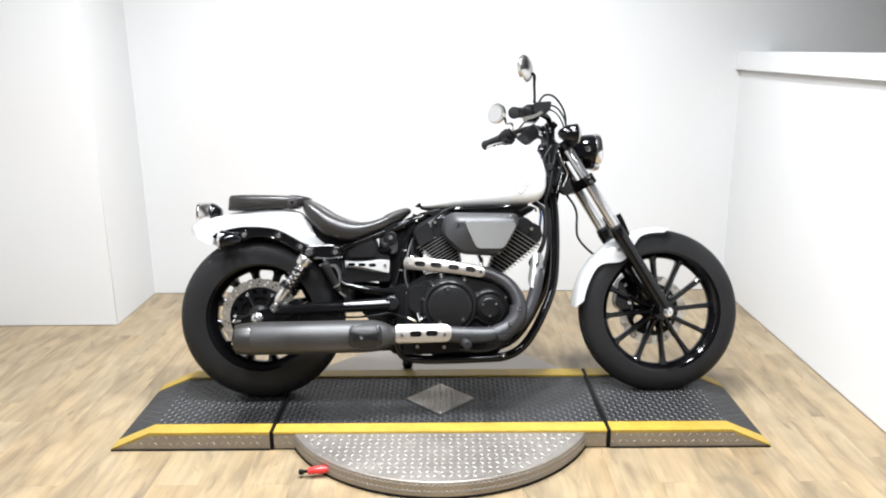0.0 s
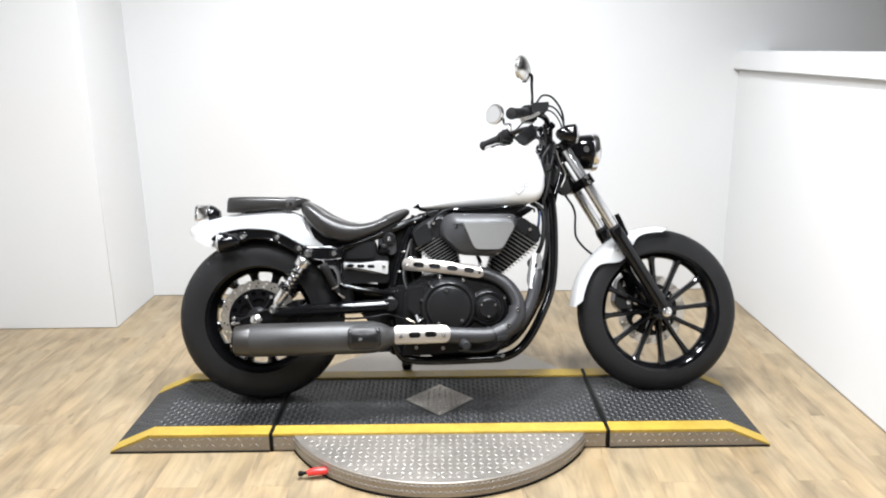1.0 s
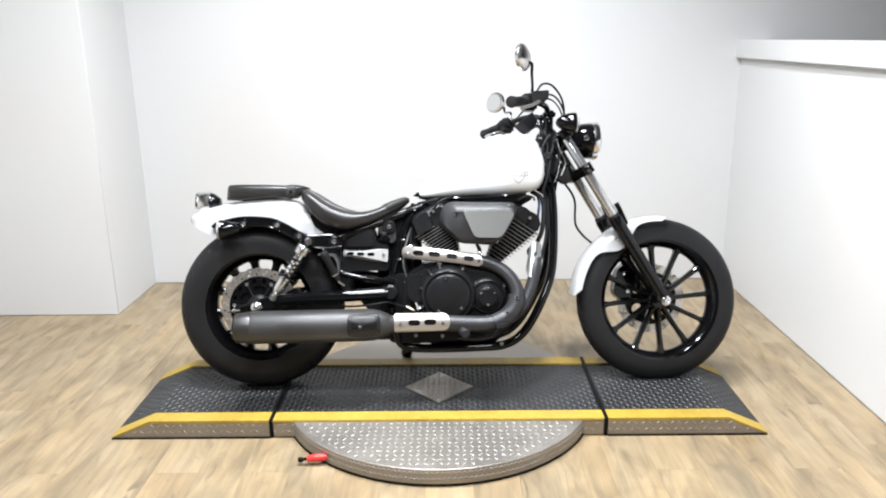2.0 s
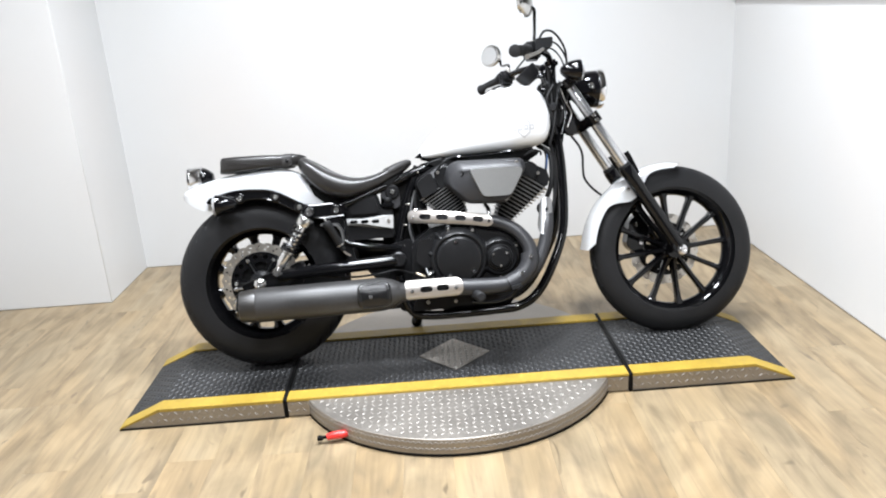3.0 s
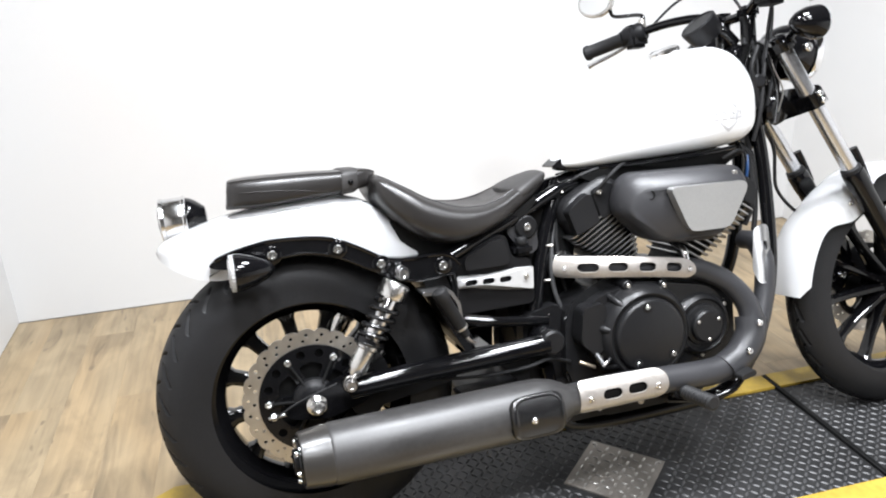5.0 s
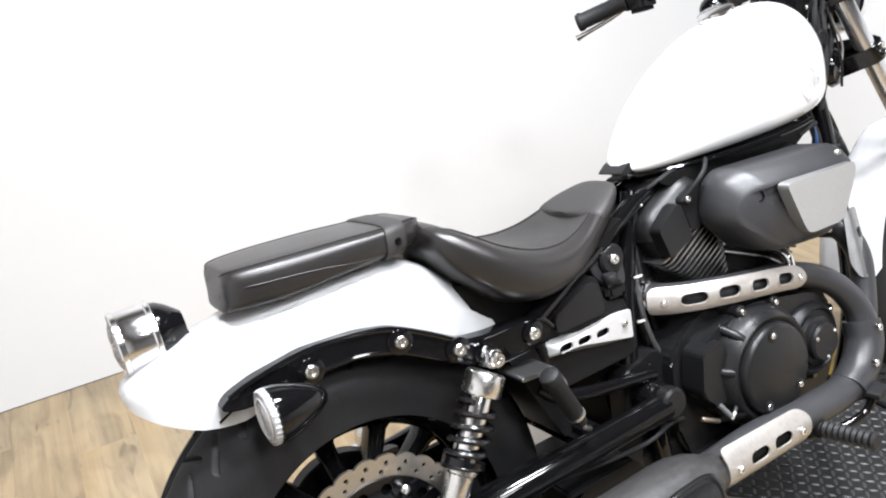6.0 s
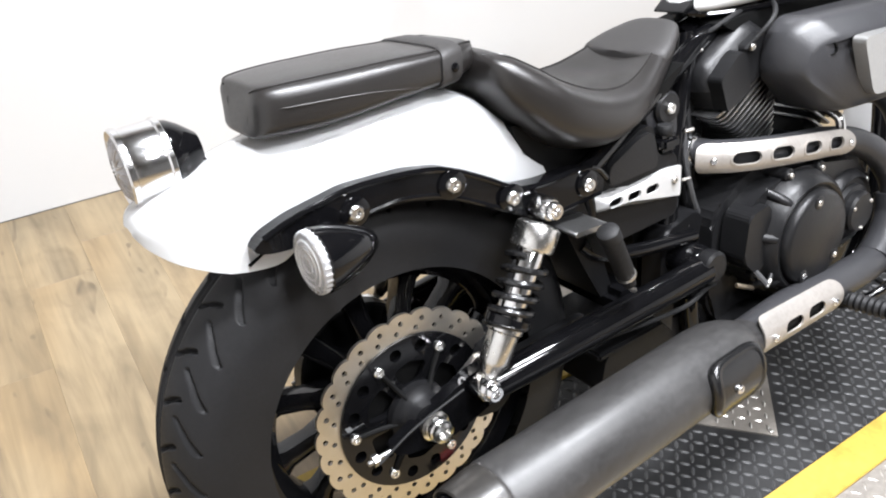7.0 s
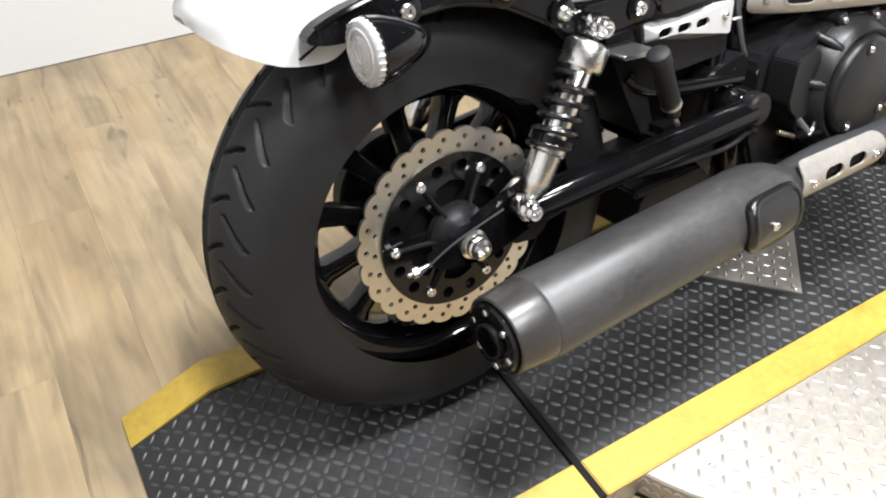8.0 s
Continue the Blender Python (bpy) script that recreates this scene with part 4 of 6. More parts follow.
part("barrel_ring", lathe([(0.0455, -0.016), (0.0472, -0.014), (0.0472, -0.009), (0.0445, -0.007)], (-0.192, 0.028, 0.709), (1, 0, 0.02), 40), CHROME, tl)
part("foot", prism(round_poly([(-0.205, 0.672), (-0.16, 0.684), (-0.158, 0.70), (-0.19, 0.69)], 0.005), 0.006, 0.036, 0.004), GLOSS, tl)


# seat, pillion, tank
def skin(stations, n=28, e=2.6, tilt=0.0):
    """Rings of a rounded body along x: (x, half width, bottom, top)."""
    rings = []
    for x, w, zb, zt in stations:
        ring, zc, h = [], (zb + zt) / 2, (zt - zb) / 2
        for j in range(n):
            a = 2 * math.pi * j / n
            c, s = math.cos(a), math.sin(a)
            ring.append(Vector((x + tilt * h * s, w * math.copysign(abs(c) ** (2 / e), c), zc + h * math.copysign(abs(s) ** (2 / e), s))))
        rings.append(ring)
    return rings


def body_skin(st, k=5, n=28, e=2.6, tilt=0.0):
    dense = [(p[0], p[1], p[2], t) for p, t in zip(spline([s[:3] for s in st], k), [q[2] for q in spline([(s[0], s[1], s[3]) for s in st], k)])]
    return loft(skin(dense, n, e, tilt))


SEAT = [(0.168, 0.06, 0.715, 0.742), (0.178, 0.098, 0.70, 0.755), (0.20, 0.118, 0.665, 0.754), (0.24, 0.135, 0.625, 0.731), (0.28, 0.142, 0.602, 0.705), (0.335, 0.142, 0.591, 0.681), (0.39, 0.132, 0.60, 0.671), (0.44, 0.112, 0.617, 0.676), (0.49, 0.088, 0.638, 0.694), (0.535, 0.066, 0.663, 0.711), (0.565, 0.046, 0.685, 0.718), (0.58, 0.02, 0.70, 0.713)]
seat_bm = body_skin(SEAT, 5, 56, 3.2)
for v in seat_bm.verts:
    half = float(np.interp(v.co.x, [p[0] for p in SEAT], [p[1] for p in SEAT])) * 0.74
    mid = float(np.interp(v.co.x, [p[0] for p in SEAT], [(p[2] + p[3]) / 2 for p in SEAT]))
    if v.co.z > mid and abs(v.co.y) < half and 0.19 < v.co.x < 0.52:
        v.co.z -= 0.013 * (1 - (v.co.y / half) ** 2) * min(1, (v.co.x - 0.19) / 0.06, (0.52 - v.co.x) / 0.08)
seat = part("seat", seat_bm, LEATHER, bike, "black leatherette solo seat with stitched nose", angle=60)


def seam_line(stations, e, a, lift, k=6, tilt=0.0):
    """A line that runs over a rounded body at the angle a of its rings."""
    dense = [(p[0], p[1], p[2], t) for p, t in zip(spline([s[:3] for s in stations], k), [q[2] for q in spline([(s[0], s[1], s[3]) for s in stations], k)])]
    c, s = math.cos(a), math.sin(a)
    return [Vector((x + tilt * (zt - zb) / 2 * s, (w + lift) * math.copysign(abs(c) ** (2 / e), c), (zb + zt) / 2 + ((zt - zb) / 2 + lift) * math.copysign(abs(s) ** (2 / e), s))) for x, w, zb, zt in dense]


for a in (radians(127), radians(53)):
    part("seam", tube(seam_line(SEAT[1:-1], 3.2, a, 0.0), 0.0018, 6, smooth=False), LEATHER, seat)
part("nose_panel", body_skin([(0.474, 0.026, 0.668, 0.6905), (0.480, 0.060, 0.660, 0.6935), (0.492, 0.083, 0.658, 0.6985), (0.512, 0.081, 0.664, 0.7065), (0.537, 0.068, 0.676, 0.7150), (0.565, 0.0485, 0.690, 0.7210), (0.582, 0.022, 0.70, 0.7155)], 5, 32, 2.9), STRAP, seat, "grained nose panel")

PILL = [(-0.117, 0.030, 0.728, 0.766), (-0.1163, 0.049, 0.722, 0.773), (-0.1135, 0.0605, 0.719, 0.7765), (-0.105, 0.0695, 0.7185, 0.778), (-0.085, 0.076, 0.718, 0.779), (-0.05, 0.082, 0.717, 0.779), (-0.01, 0.084, 0.718, 0.778), (0.05, 0.084, 0.723, 0.776), (0.10, 0.080, 0.725, 0.773), (0.14, 0.073, 0.728, 0.772), (0.170, 0.060, 0.732, 0.770), (0.188, 0.036, 0.738, 0.763)]
SHEAR = 0.2
pillion = part("pillion_seat", body_skin(PILL, 4, 48, 4.6, SHEAR), LEATHER, bike, "black leatherette pillion pad with a strap", angle=50)
for a in (radians(132), radians(48)):
    part("piping", tube(seam_line(PILL[1:], 4.6, a, 0.0005, 6, SHEAR), 0.0015, 6, smooth=False), LEATHER, pillion)
band = []
for x in (0.112, 0.113, 0.117, 0.130, 0.143, 0.147, 0.148):
    k = (x - 0.112) / 0.036
    w, zb, zt = 0.0790 - 0.008 * k, 0.725 + 0.003 * k, 0.7725 - 0.001 * k
    grow = -0.004 if x in (0.112, 0.148) else 0.0038 if 0.113 < x < 0.147 else 0.002
    band.append(skin([(x, w + grow, zb - grow, zt + grow)], 40, 4.6, SHEAR)[0])
for e in (-1, 1):
    part("side_seam", tube([(-0.104, e * 0.0645, 0.752), (-0.085, e * 0.0762, 0.752), (-0.04, e * 0.0826, 0.750), (0.01, e * 0.0838, 0.746), (0.05, e * 0.0832, 0.740), (0.085, e * 0.0800, 0.735)], 0.0011, 6), LEATHER, pillion)
part("strap", loft(band, caps=False), STRAP, pillion, "wide leather grab strap")
part("strap_rivet", lathe([(0.006, 0), (0.005, 0.002), (0.002, 0.003)], (0.131, -0.0795, 0.748), (0, -1, 0), 12), GLOSS, pillion)

TANK = [(0.612, 0.012, 0.728, 0.74), (0.622, 0.03, 0.722, 0.758), (0.65, 0.052, 0.716, 0.79), (0.70, 0.078, 0.715, 0.838), (0.76, 0.098, 0.716, 0.882), (0.83, 0.112, 0.717, 0.920), (0.90, 0.121, 0.719, 0.946), (0.97, 0.123, 0.722, 0.960), (1.03, 0.117, 0.727, 0.961), (1.07, 0.107, 0.736, 0.945), (1.095, 0.090, 0.755, 0.918), (1.112, 0.058, 0.79, 0.885), (1.118, 0.03, 0.82, 0.86)]


def tank_mesh():
    dense = [(p[0], p[1], p[2], t) for p, t in zip(spline([s[:3] for s in TANK], 4), [q[2] for q in spline([(s[0], s[1], s[3]) for s in TANK], 4)])]
    rings, n = [], 40
    for x, w, zb, zt in dense:
        ring = []
        for j in range(n):
            a = 2 * math.pi * j / n
            c, s = math.cos(a), math.sin(a)
            zc = zb + (zt - zb) * 0.36
            if s >= 0:
                y, z = w * math.copysign(abs(c) ** 0.86, c), zc + (zt - zc) * s ** 0.86
            else:
                y, z = w * math.copysign(abs(c) ** 0.42, c) * (1 - 0.10 * (-s) ** 1.5), zc - (zc - zb) * (-s) ** 0.5
            ring.append(Vector((x, y, z)))
        rings.append(ring)
    return loft(rings)


tank = part("fuel_tank", tank_mesh(), WHITE, bike, "glossy white teardrop fuel tank", angle=60)
for s in (-1, 1):
    lip = [Vector((x, s * w * 0.905, zb + 0.003)) for x, w, zb, zt in TANK[1:-4]]
    part("tank_edge", tube([p + Vector((0, -s * 0.010, -0.006)) for p in lip], 0.005, 8), GLOSS, tank, "black edge under the tank")
part("tank_tongue", prism(round_poly([(0.595, 0.724), (0.66, 0.712), (0.68, 0.722), (0.62, 0.742)], 0.006), -0.03, 0.03, 0.003), GLOSS, tank)
part("filler_cap", lathe([(0.034, 0), (0.036, 0.004), (0.035, 0.012), (0.028, 0.016), (0.004, 0.017)], (0.92, 0, 0.951), (-0.25, 0, 1), 32), CHROME, tank, "round chrome filler cap")


def tank_side(x, z):
    """Half width of the tank at x, z."""
    w, zb, zt = [float(np.interp(x, [p[0] for p in TANK], [p[i] for p in TANK])) for i in (1, 2, 3)]
    zc = zb + (zt - zb) * 0.36
    if z >= zc:
        k = min(1, (z - zc) / (zt - zc)) ** (1 / 0.86)
        return w * math.sqrt(1 - k * k) ** 0.86
    k = min(1, (zc - z) / (zc - zb)) ** 2
    return w * math.sqrt(1 - k * k) ** 0.42 * (1 - 0.10 * k ** 1.5)


hexa = [(0.022 * math.cos(math.pi * (i + 0.5) / 3), 0.032 * math.sin(math.pi * (i + 0.5) / 3)) for i in range(6)]
for s in (-1, 1):
    def on_tank(u, v, w, s=s):
        return (1.0 + u, s * (tank_side(1.0 + u, 0.80 + v) + 0.0006 + w), 0.80 + v)
    part("emblem", plate([(a * 1.24, b * 1.24) for a, b in hexa], [hexa], 0.0008, on_tank, 2), GREY, tank, "faint grey hexagon emblem")
    for u in (-0.036, -0.014, 0.008, 0.030):
        part("emblem_bar", plate([(u - 0.008, -0.010), (u + 0.008, -0.010), (u + 0.008, 0.010), (u - 0.008, 0.010)], [[(u - 0.0035, -0.004), (u - 0.0035, 0.004), (u + 0.0035, 0.004), (u + 0.0035, -0.004)]], 0.0012, on_tank), GREY, tank)

# engine
engine = part("engine", prism(round_poly([(0.56, 0.42), (0.64, 0.47), (0.78, 0.47), (0.92, 0.46), (0.985, 0.40), (0.985, 0.25), (0.93, 0.175), (0.62, 0.17), (0.55, 0.25)], 0.03), -0.125, 0.125, 0.012), ENGINE, bike, "satin black air-cooled V-twin engine")
part("sump", prism(round_poly([(0.62, 0.19), (0.94, 0.19), (0.90, 0.145), (0.66, 0.145)], 0.02), -0.09, 0.09, 0.008), MATTE, engine)


def cylinder(o, a, fins, head, panels):
    """One finned cylinder with its head, on the axis a from o in the x-z plane."""
    p = Vector((a.y, -a.x))
    def at(s, q, y):
        v = o + a * s + p * q
        return Vector((v.x, y, v.y))
    def slab(s0, s1, q0, q1, half, bev):
        bm = bmesh.new()
        poly = round_poly([(q0, -half), (q1, -half), (q1, half), (q0, half)], bev, 3)
        rings = [[at(s, q, y) for q, y in poly] for s in (s0, s1)]
        return loft(rings, bm=bm)
    core = []
    for s, w, h in ((0.03, 0.026, 0.063), (fins[0], 0.026, 0.070), (fins[1], 0.074, 0.084), (fins[1] + 0.01, 0.074, 0.084)):
        core.append([at(s, q, y) for q, y in round_poly([(-w, -h), (w, -h), (w, h), (-w, h)], 0.018, 3)])
    cyl = part("cylinder", loft(core), DARK, engine, "black finned cylinder")
    n = 13
    for i in range(n):
        k = i / (n - 1)
        s = fins[0] + (fins[1] - fins[0]) * k
        w = 0.034 + 0.056 * k
        part("cooling_fin", slab(s, s + 0.0034, -w, w, 0.081 + 0.014 * k, 0.018), FIN, cyl)
    hd = part("cylinder_head", slab(head[0], head[1] - 0.02, -0.078, 0.078, 0.090, 0.03), ENGINE, engine, "black cylinder head cover")
    bm = bmesh.new()
    rings = []
    for s, w, h in ((head[1] - 0.022, 0.078, 0.090), (head[1], 0.07, 0.082), (head[1] + 0.014, 0.052, 0.064)):
        rings.append([at(s, q, y) for q, y in round_poly([(-w, -h), (w, -h), (w, h), (-w, h)], 0.028, 3)])
    part("rocker_cover", loft(rings, bm=bm), ENGINE, hd)
    for k, poly in enumerate(panels):
        part("head_panel", prism(round_poly(poly, 0.008, 3), -0.080, -0.106 + 0.010 * k, 0.005, 2, taper=0.04), ENGINE, hd, "black head panel")
    for q in (-0.045, 0.045):
        part("head_bolt", bolt(at(head[1] - 0.012, q * 0.5, -0.099), (0, -1, 0), 0.0062), STEEL, hd)


cylinder(Vector((0.80, 0.40)), Vector((-0.50, 0.866)), (0.10, 0.238), (0.243, 0.302), [[(0.592, 0.628), (0.612, 0.570), (0.672, 0.595), (0.652, 0.662), (0.638, 0.662)], [(0.658, 0.664), (0.677, 0.598), (0.745, 0.622), (0.735, 0.66), (0.70, 0.684)]])
cylinder(Vector((0.86, 0.40)), Vector((0.56, 0.83)), (0.085, 0.258), (0.264, 0.306), [[(0.98, 0.67), (0.985, 0.632), (1.030, 0.606), (1.045, 0.66), (1.02, 0.678)], [(1.035, 0.603), (1.076, 0.577), (1.086, 0.61), (1.078, 0.64), (1.050, 0.658)]])
# clutch and alternator covers
part("side_case", prism(round_poly([(0.58, 0.405), (0.62, 0.440), (0.72, 0.462), (0.81, 0.445), (0.90, 0.425), (0.945, 0.38), (0.94, 0.31), (0.90, 0.275), (0.80, 0.252), (0.72, 0.242), (0.64, 0.262), (0.595, 0.32)], 0.025), -0.11, -0.160, 0.010), ENGINE, engine)
CLUTCH, STATOR = Vector((0.723, -0.148, 0.347)), Vector((0.871, -0.146, 0.341))
clutch = part("clutch_cover", lathe([(0.112, -0.02), (0.112, 0.010), (0.110, 0.018), (0.104, 0.034), (0.099, 0.043), (0.093, 0.048), (0.088, 0.047), (0.085, 0.044), (0.083, 0.044), (0.0825, 0.052), (0.079, 0.0575), (0.074, 0.0595), (0.004, 0.0605)], CLUTCH, (0, -1, 0), 64), ENGINE, engine, "round black clutch cover")
for a in (97, 236, 316):
    e = Vector((math.cos(radians(a)), 0, math.sin(radians(a))))
    part("bolt_seat", lathe([(0.011, -0.001), (0.011, 0.0012), (0.0085, 0.0018)], CLUTCH + e * 0.067 + Vector((0, -0.0595, 0)), (0, -1, 0), 18), ENGINE, clutch)
    part("cover_bolt", bolt(CLUTCH + e * 0.067 + Vector((0, -0.059, 0)), (0, -1, 0), 0.0055), CHROME, clutch)
for a in (20, 60, 105, 150, 200, 250, 300):
    e = Vector((math.cos(radians(a)), 0, math.sin(radians(a))))
    part("case_boss", lathe([(0.013, -0.025), (0.012, 0.018), (0.0095, 0.020), (0.004, 0.020)], CLUTCH + e * 0.114, (0, -1, 0), 16), ENGINE, clutch)
    part("case_bolt", bolt(CLUTCH + e * 0.114 + Vector((0, -0.020, 0)), (0, -1, 0), 0.0055), STEEL, clutch)
for a in (128, 165, 215, 335):
    e = Vector((math.cos(radians(a)), 0, math.sin(radians(a))))
    part("cover_rib", tube([CLUTCH + e * 0.092 + Vector((0, -0.040, 0)), CLUTCH + e * 0.104 + Vector((0, -0.030, 0)), CLUTCH + e * 0.118 + Vector((0, -0.004, 0))], 0.0085, 10), ENGINE, clutch)
stator = part("round_cover", lathe([(0.073, -0.01), (0.073, 0.01), (0.068, 0.024), (0.060, 0.03), (0.056, 0.026), (0.048, 0.026), (0.046, 0.034), (0.038, 0.036), (0.037, 0.046), (0.033, 0.05), (0.004, 0.05)], STATOR, (0, -1, 0), 56), ENGINE, engine, "small round black engine cover")
for a in (30, 150, 270):
    e = Vector((math.cos(radians(a)), 0, math.sin(radians(a))))
    part("cover_bolt", bolt(STATOR + e * 0.029 + Vector((0, -0.049, 0)), (0, -1, 0), 0.004), STEEL, stator)
    part("cover_tab", lathe([(0.012, -0.01), (0.011, 0.016), (0.004, 0.018)], STATOR + e * 0.073, (0, -1, 0), 14), ENGINE, stator)
    part("tab_bolt", bolt(STATOR + e * 0.073 + Vector((0, -0.017, 0)), (0, -1, 0), 0.0048), STEEL, stator)
part("case_ear", prism(round_poly([(0.580, 0.425), (0.632, 0.432), (0.637, 0.345), (0.605, 0.315), (0.568, 0.35)], 0.012), -0.13, -0.178, 0.015, 4), ENGINE, engine)

AIR = [(0.697, 0.645), (0.710, 0.682), (0.738, 0.698), (0.976, 0.691), (0.988, 0.665), (0.980, 0.640), (0.927, 0.551), (0.900, 0.532), (0.777, 0.541), (0.755, 0.552), (0.697, 0.612)]
AIR_FACE = [(0.712, 0.632), (0.722, 0.655), (0.748, 0.668), (0.966, 0.665), (0.976, 0.652), (0.968, 0.634), (0.920, 0.560), (0.896, 0.546), (0.782, 0.553), (0.765, 0.562), (0.712, 0.610)]


def between(p, q, k):
    return [(a + (c - a) * k, b + (d - b) * k) for (a, b), (c, d) in zip(p, q)]


def wrap_back(x):
    """How far the air cleaner's face falls back towards its rear end."""
    return 0.45 * max(0.0, 0.80 - x)


shell = [[(x, y + min(wrap_back(x), max(0.0, -0.092 - y)), z) for x, z in round_poly(between(AIR, AIR_FACE, k), 0.016, 4)] for k, y in ((0.35, -0.085), (0.0, -0.10), (0.0, -0.158), (0.10, -0.170), (0.35, -0.181), (0.70, -0.191), (0.95, -0.197), (1.15, -0.1995))]
air = part("air_cleaner", loft(shell), AIRBOX, bike, "dark air cleaner cover with a silver panel", angle=50)
part("silver_panel", prism(round_poly([(0.779, 0.664), (0.966, 0.660), (0.972, 0.645), (0.928, 0.568), (0.912, 0.561), (0.830, 0.563), (0.818, 0.573)], 0.014), -0.188, -0.209, 0.008, 4, taper=0.02), SILVER, air, "silver painted panel")
part("recess", lathe([(0.0105, -0.004), (0.0105, 0.0012), (0.0085, 0.0015), (0.0075, -0.004)], (0.752, -0.1955 + wrap_back(0.752), 0.650), (-0.5, -0.85, 0.15), 20), DARK, air, "dark screw recess")
for x, z in ((0.760, 0.571), (0.907, 0.547), (0.953, 0.676)):
    part("cover_screw", bolt((x, -0.186 + wrap_back(x), z), (0, -1, 0), 0.006), STEEL, air)
part("mount_stem", tube([(0.84, -0.10, 0.53), (0.845, -0.14, 0.515), (0.845, -0.15, 0.49)], 0.008, 10), CHROME, air)
for ob in (air, *air.children_recursive):
    for v in ob.data.vertices:
        v.co.y -= 0.009


# exhaust
exhaust = part("exhaust", tube([(0.590, -0.045, 0.506), (0.605, -0.080, 0.504), (0.645, -0.110, 0.501), (0.70, -0.126, 0.495), (0.76, -0.131, 0.487), (0.82, -0.133, 0.478), (0.89, -0.142, 0.460), (0.946, -0.158, 0.424), (0.979, -0.175, 0.368), (0.974, -0.188, 0.315), (0.94, -0.196, 0.272), (0.88, -0.201, 0.246), (0.78, -0.203, 0.246), (0.64, -0.205, 0.254), (0.52, -0.212, 0.253)], lambda t: 0.0235 + 0.006 * min(1, max(0, (t - 0.5) * 4)), 20), PIPE, bike, "matte black two-into-one exhaust")
part("front_pipe", tube([(1.055, -0.06, 0.50), (1.060, -0.10, 0.495), (1.056, -0.135, 0.450), (1.037, -0.152, 0.375), (1.004, -0.168, 0.308), (0.955, -0.188, 0.263), (0.88, -0.205, 0.243)], 0.0225, 18), PIPE, exhaust)
part("joint_cover", tube([(0.979, -0.180, 0.345), (0.970, -0.189, 0.305), (0.938, -0.196, 0.268), (0.89, -0.203, 0.246)], lambda t: 0.034 - 0.002 * abs(t - 0.5), 18), PIPE, exhaust)
for p in ((0.938, -0.228, 0.285), (0.975, -0.216, 0.34)):
    part("cover_screw", bolt(p, (0.1, -1, 0.1), 0.007), CHROME, exhaust)
MUF0, MUF1 = Vector((-0.052, -0.246, 0.251)), Vector((0.50, -0.214, 0.250))
md = (MUF1 - MUF0).normalized()
muffler = part("muffler", lathe([(0.050, 0.05), (0.0572, 0.055), (0.0585, 0.058), (0.0595, 0.062), (0.0595, 0.47), (0.0575, 0.50), (0.050, 0.53), (0.040, 0.552), (0.034, 0.56), (0.03, 0.60)], MUF0, md, 56), MUFFLER, exhaust, "matte black muffler can")
part("end_cone", lathe([(0.045, 0.004), (0.051, 0.0), (0.0535, 0.002), (0.0585, 0.05), (0.0575, 0.056), (0.05, 0.057)], MUF0, md, 56), MUFCAP, exhaust, "brownish black muffler end piece")
part("end_cap", lathe([(0.047, 0.004), (0.047, -0.003), (0.044, -0.006), (0.026, -0.006), (0.024, -0.003), (0.0235, 0.08), (0.001, 0.081)], MUF0, md, 48), GLOSS, exhaust, "black end cap with a round outlet")
part("outlet", lathe([(0.0235, 0.03), (0.0235, -0.012), (0.0205, -0.013), (0.0195, 0.03)], MUF0, md, 36, caps=False), MATTE, exhaust)
for i in range(6):
    a = 2 * math.pi * i / 6 + 0.3
    part("cap_bolt", bolt(MUF0 + Vector((-0.005, 0.037 * math.cos(a), 0.037 * math.sin(a))), -md, 0.0048), CHROME, exhaust)


def wrap(axis_p, axis_d, radius, start, up_first):
    """Bends a flat sheet round a pipe: u along, v round it, w outwards."""
    def place(u, v, w):
        a = v / radius
        c = Vector(axis_p) + Vector(axis_d) * (u + start)
        return c + Vector((0, -math.cos(a), math.sin(a))) * (radius + w)
    return place


part("hanger_cover", pad(0.468, 0.006, 0.118, 0.080, 0.017, wrap(MUF0, md, 0.056, 0, 0)), SATIN, exhaust, "satin black muffler bracket cover", 60)
part("cover_screw", bolt(MUF0 + md * 0.455 + Vector((0, -0.0715, 0.004)), (0, -1, 0), 0.0065), CHROME, exhaust)
gd = Vector((1.0, 0.002, 0.006)).normalized()
SH0 = Vector((-0.052, -0.206, 0.2520))
shield = round_poly([(0.575, -0.034), (0.760, -0.032), (0.778, -0.012), (0.778, 0.018), (0.760, 0.037), (0.575, 0.041)], 0.014)
part("lower_heat_guard", plate(shield, [oval(0.648, 0.002, 0.044, 0.021), oval(0.706, 0.003, 0.044, 0.021)], 0.003, wrap(SH0, gd, 0.040, 0, 0), 4), GUARD, exhaust, "satin steel heat guard with two slots")
part("guard_backing", plate(round_poly([(0.585, -0.026), (0.768, -0.026), (0.768, 0.026), (0.585, 0.026)], 0.01), [], 0.002, wrap(SH0, gd, 0.034, 0, 0), 4), DARK, exhaust)
for u in (0.598, 0.752):
    part("guard_bolt", bolt(SH0 + gd * u + Vector((0, -0.043, 0)), (0, -1, 0), 0.0065), CHROME, exhaust)
GUARD_LINE = spline([(0.574, -0.058, 0.506), (0.594, -0.078, 0.504), (0.625, -0.102, 0.502), (0.677, -0.121, 0.498), (0.737, -0.129, 0.490), (0.798, -0.131, 0.481), (0.872, -0.133, 0.467)], 8)
GUARD_STEPS = [0.0]
for p, q in zip(GUARD_LINE, GUARD_LINE[1:]):
    GUARD_STEPS.append(GUARD_STEPS[-1] + (q - p).length)


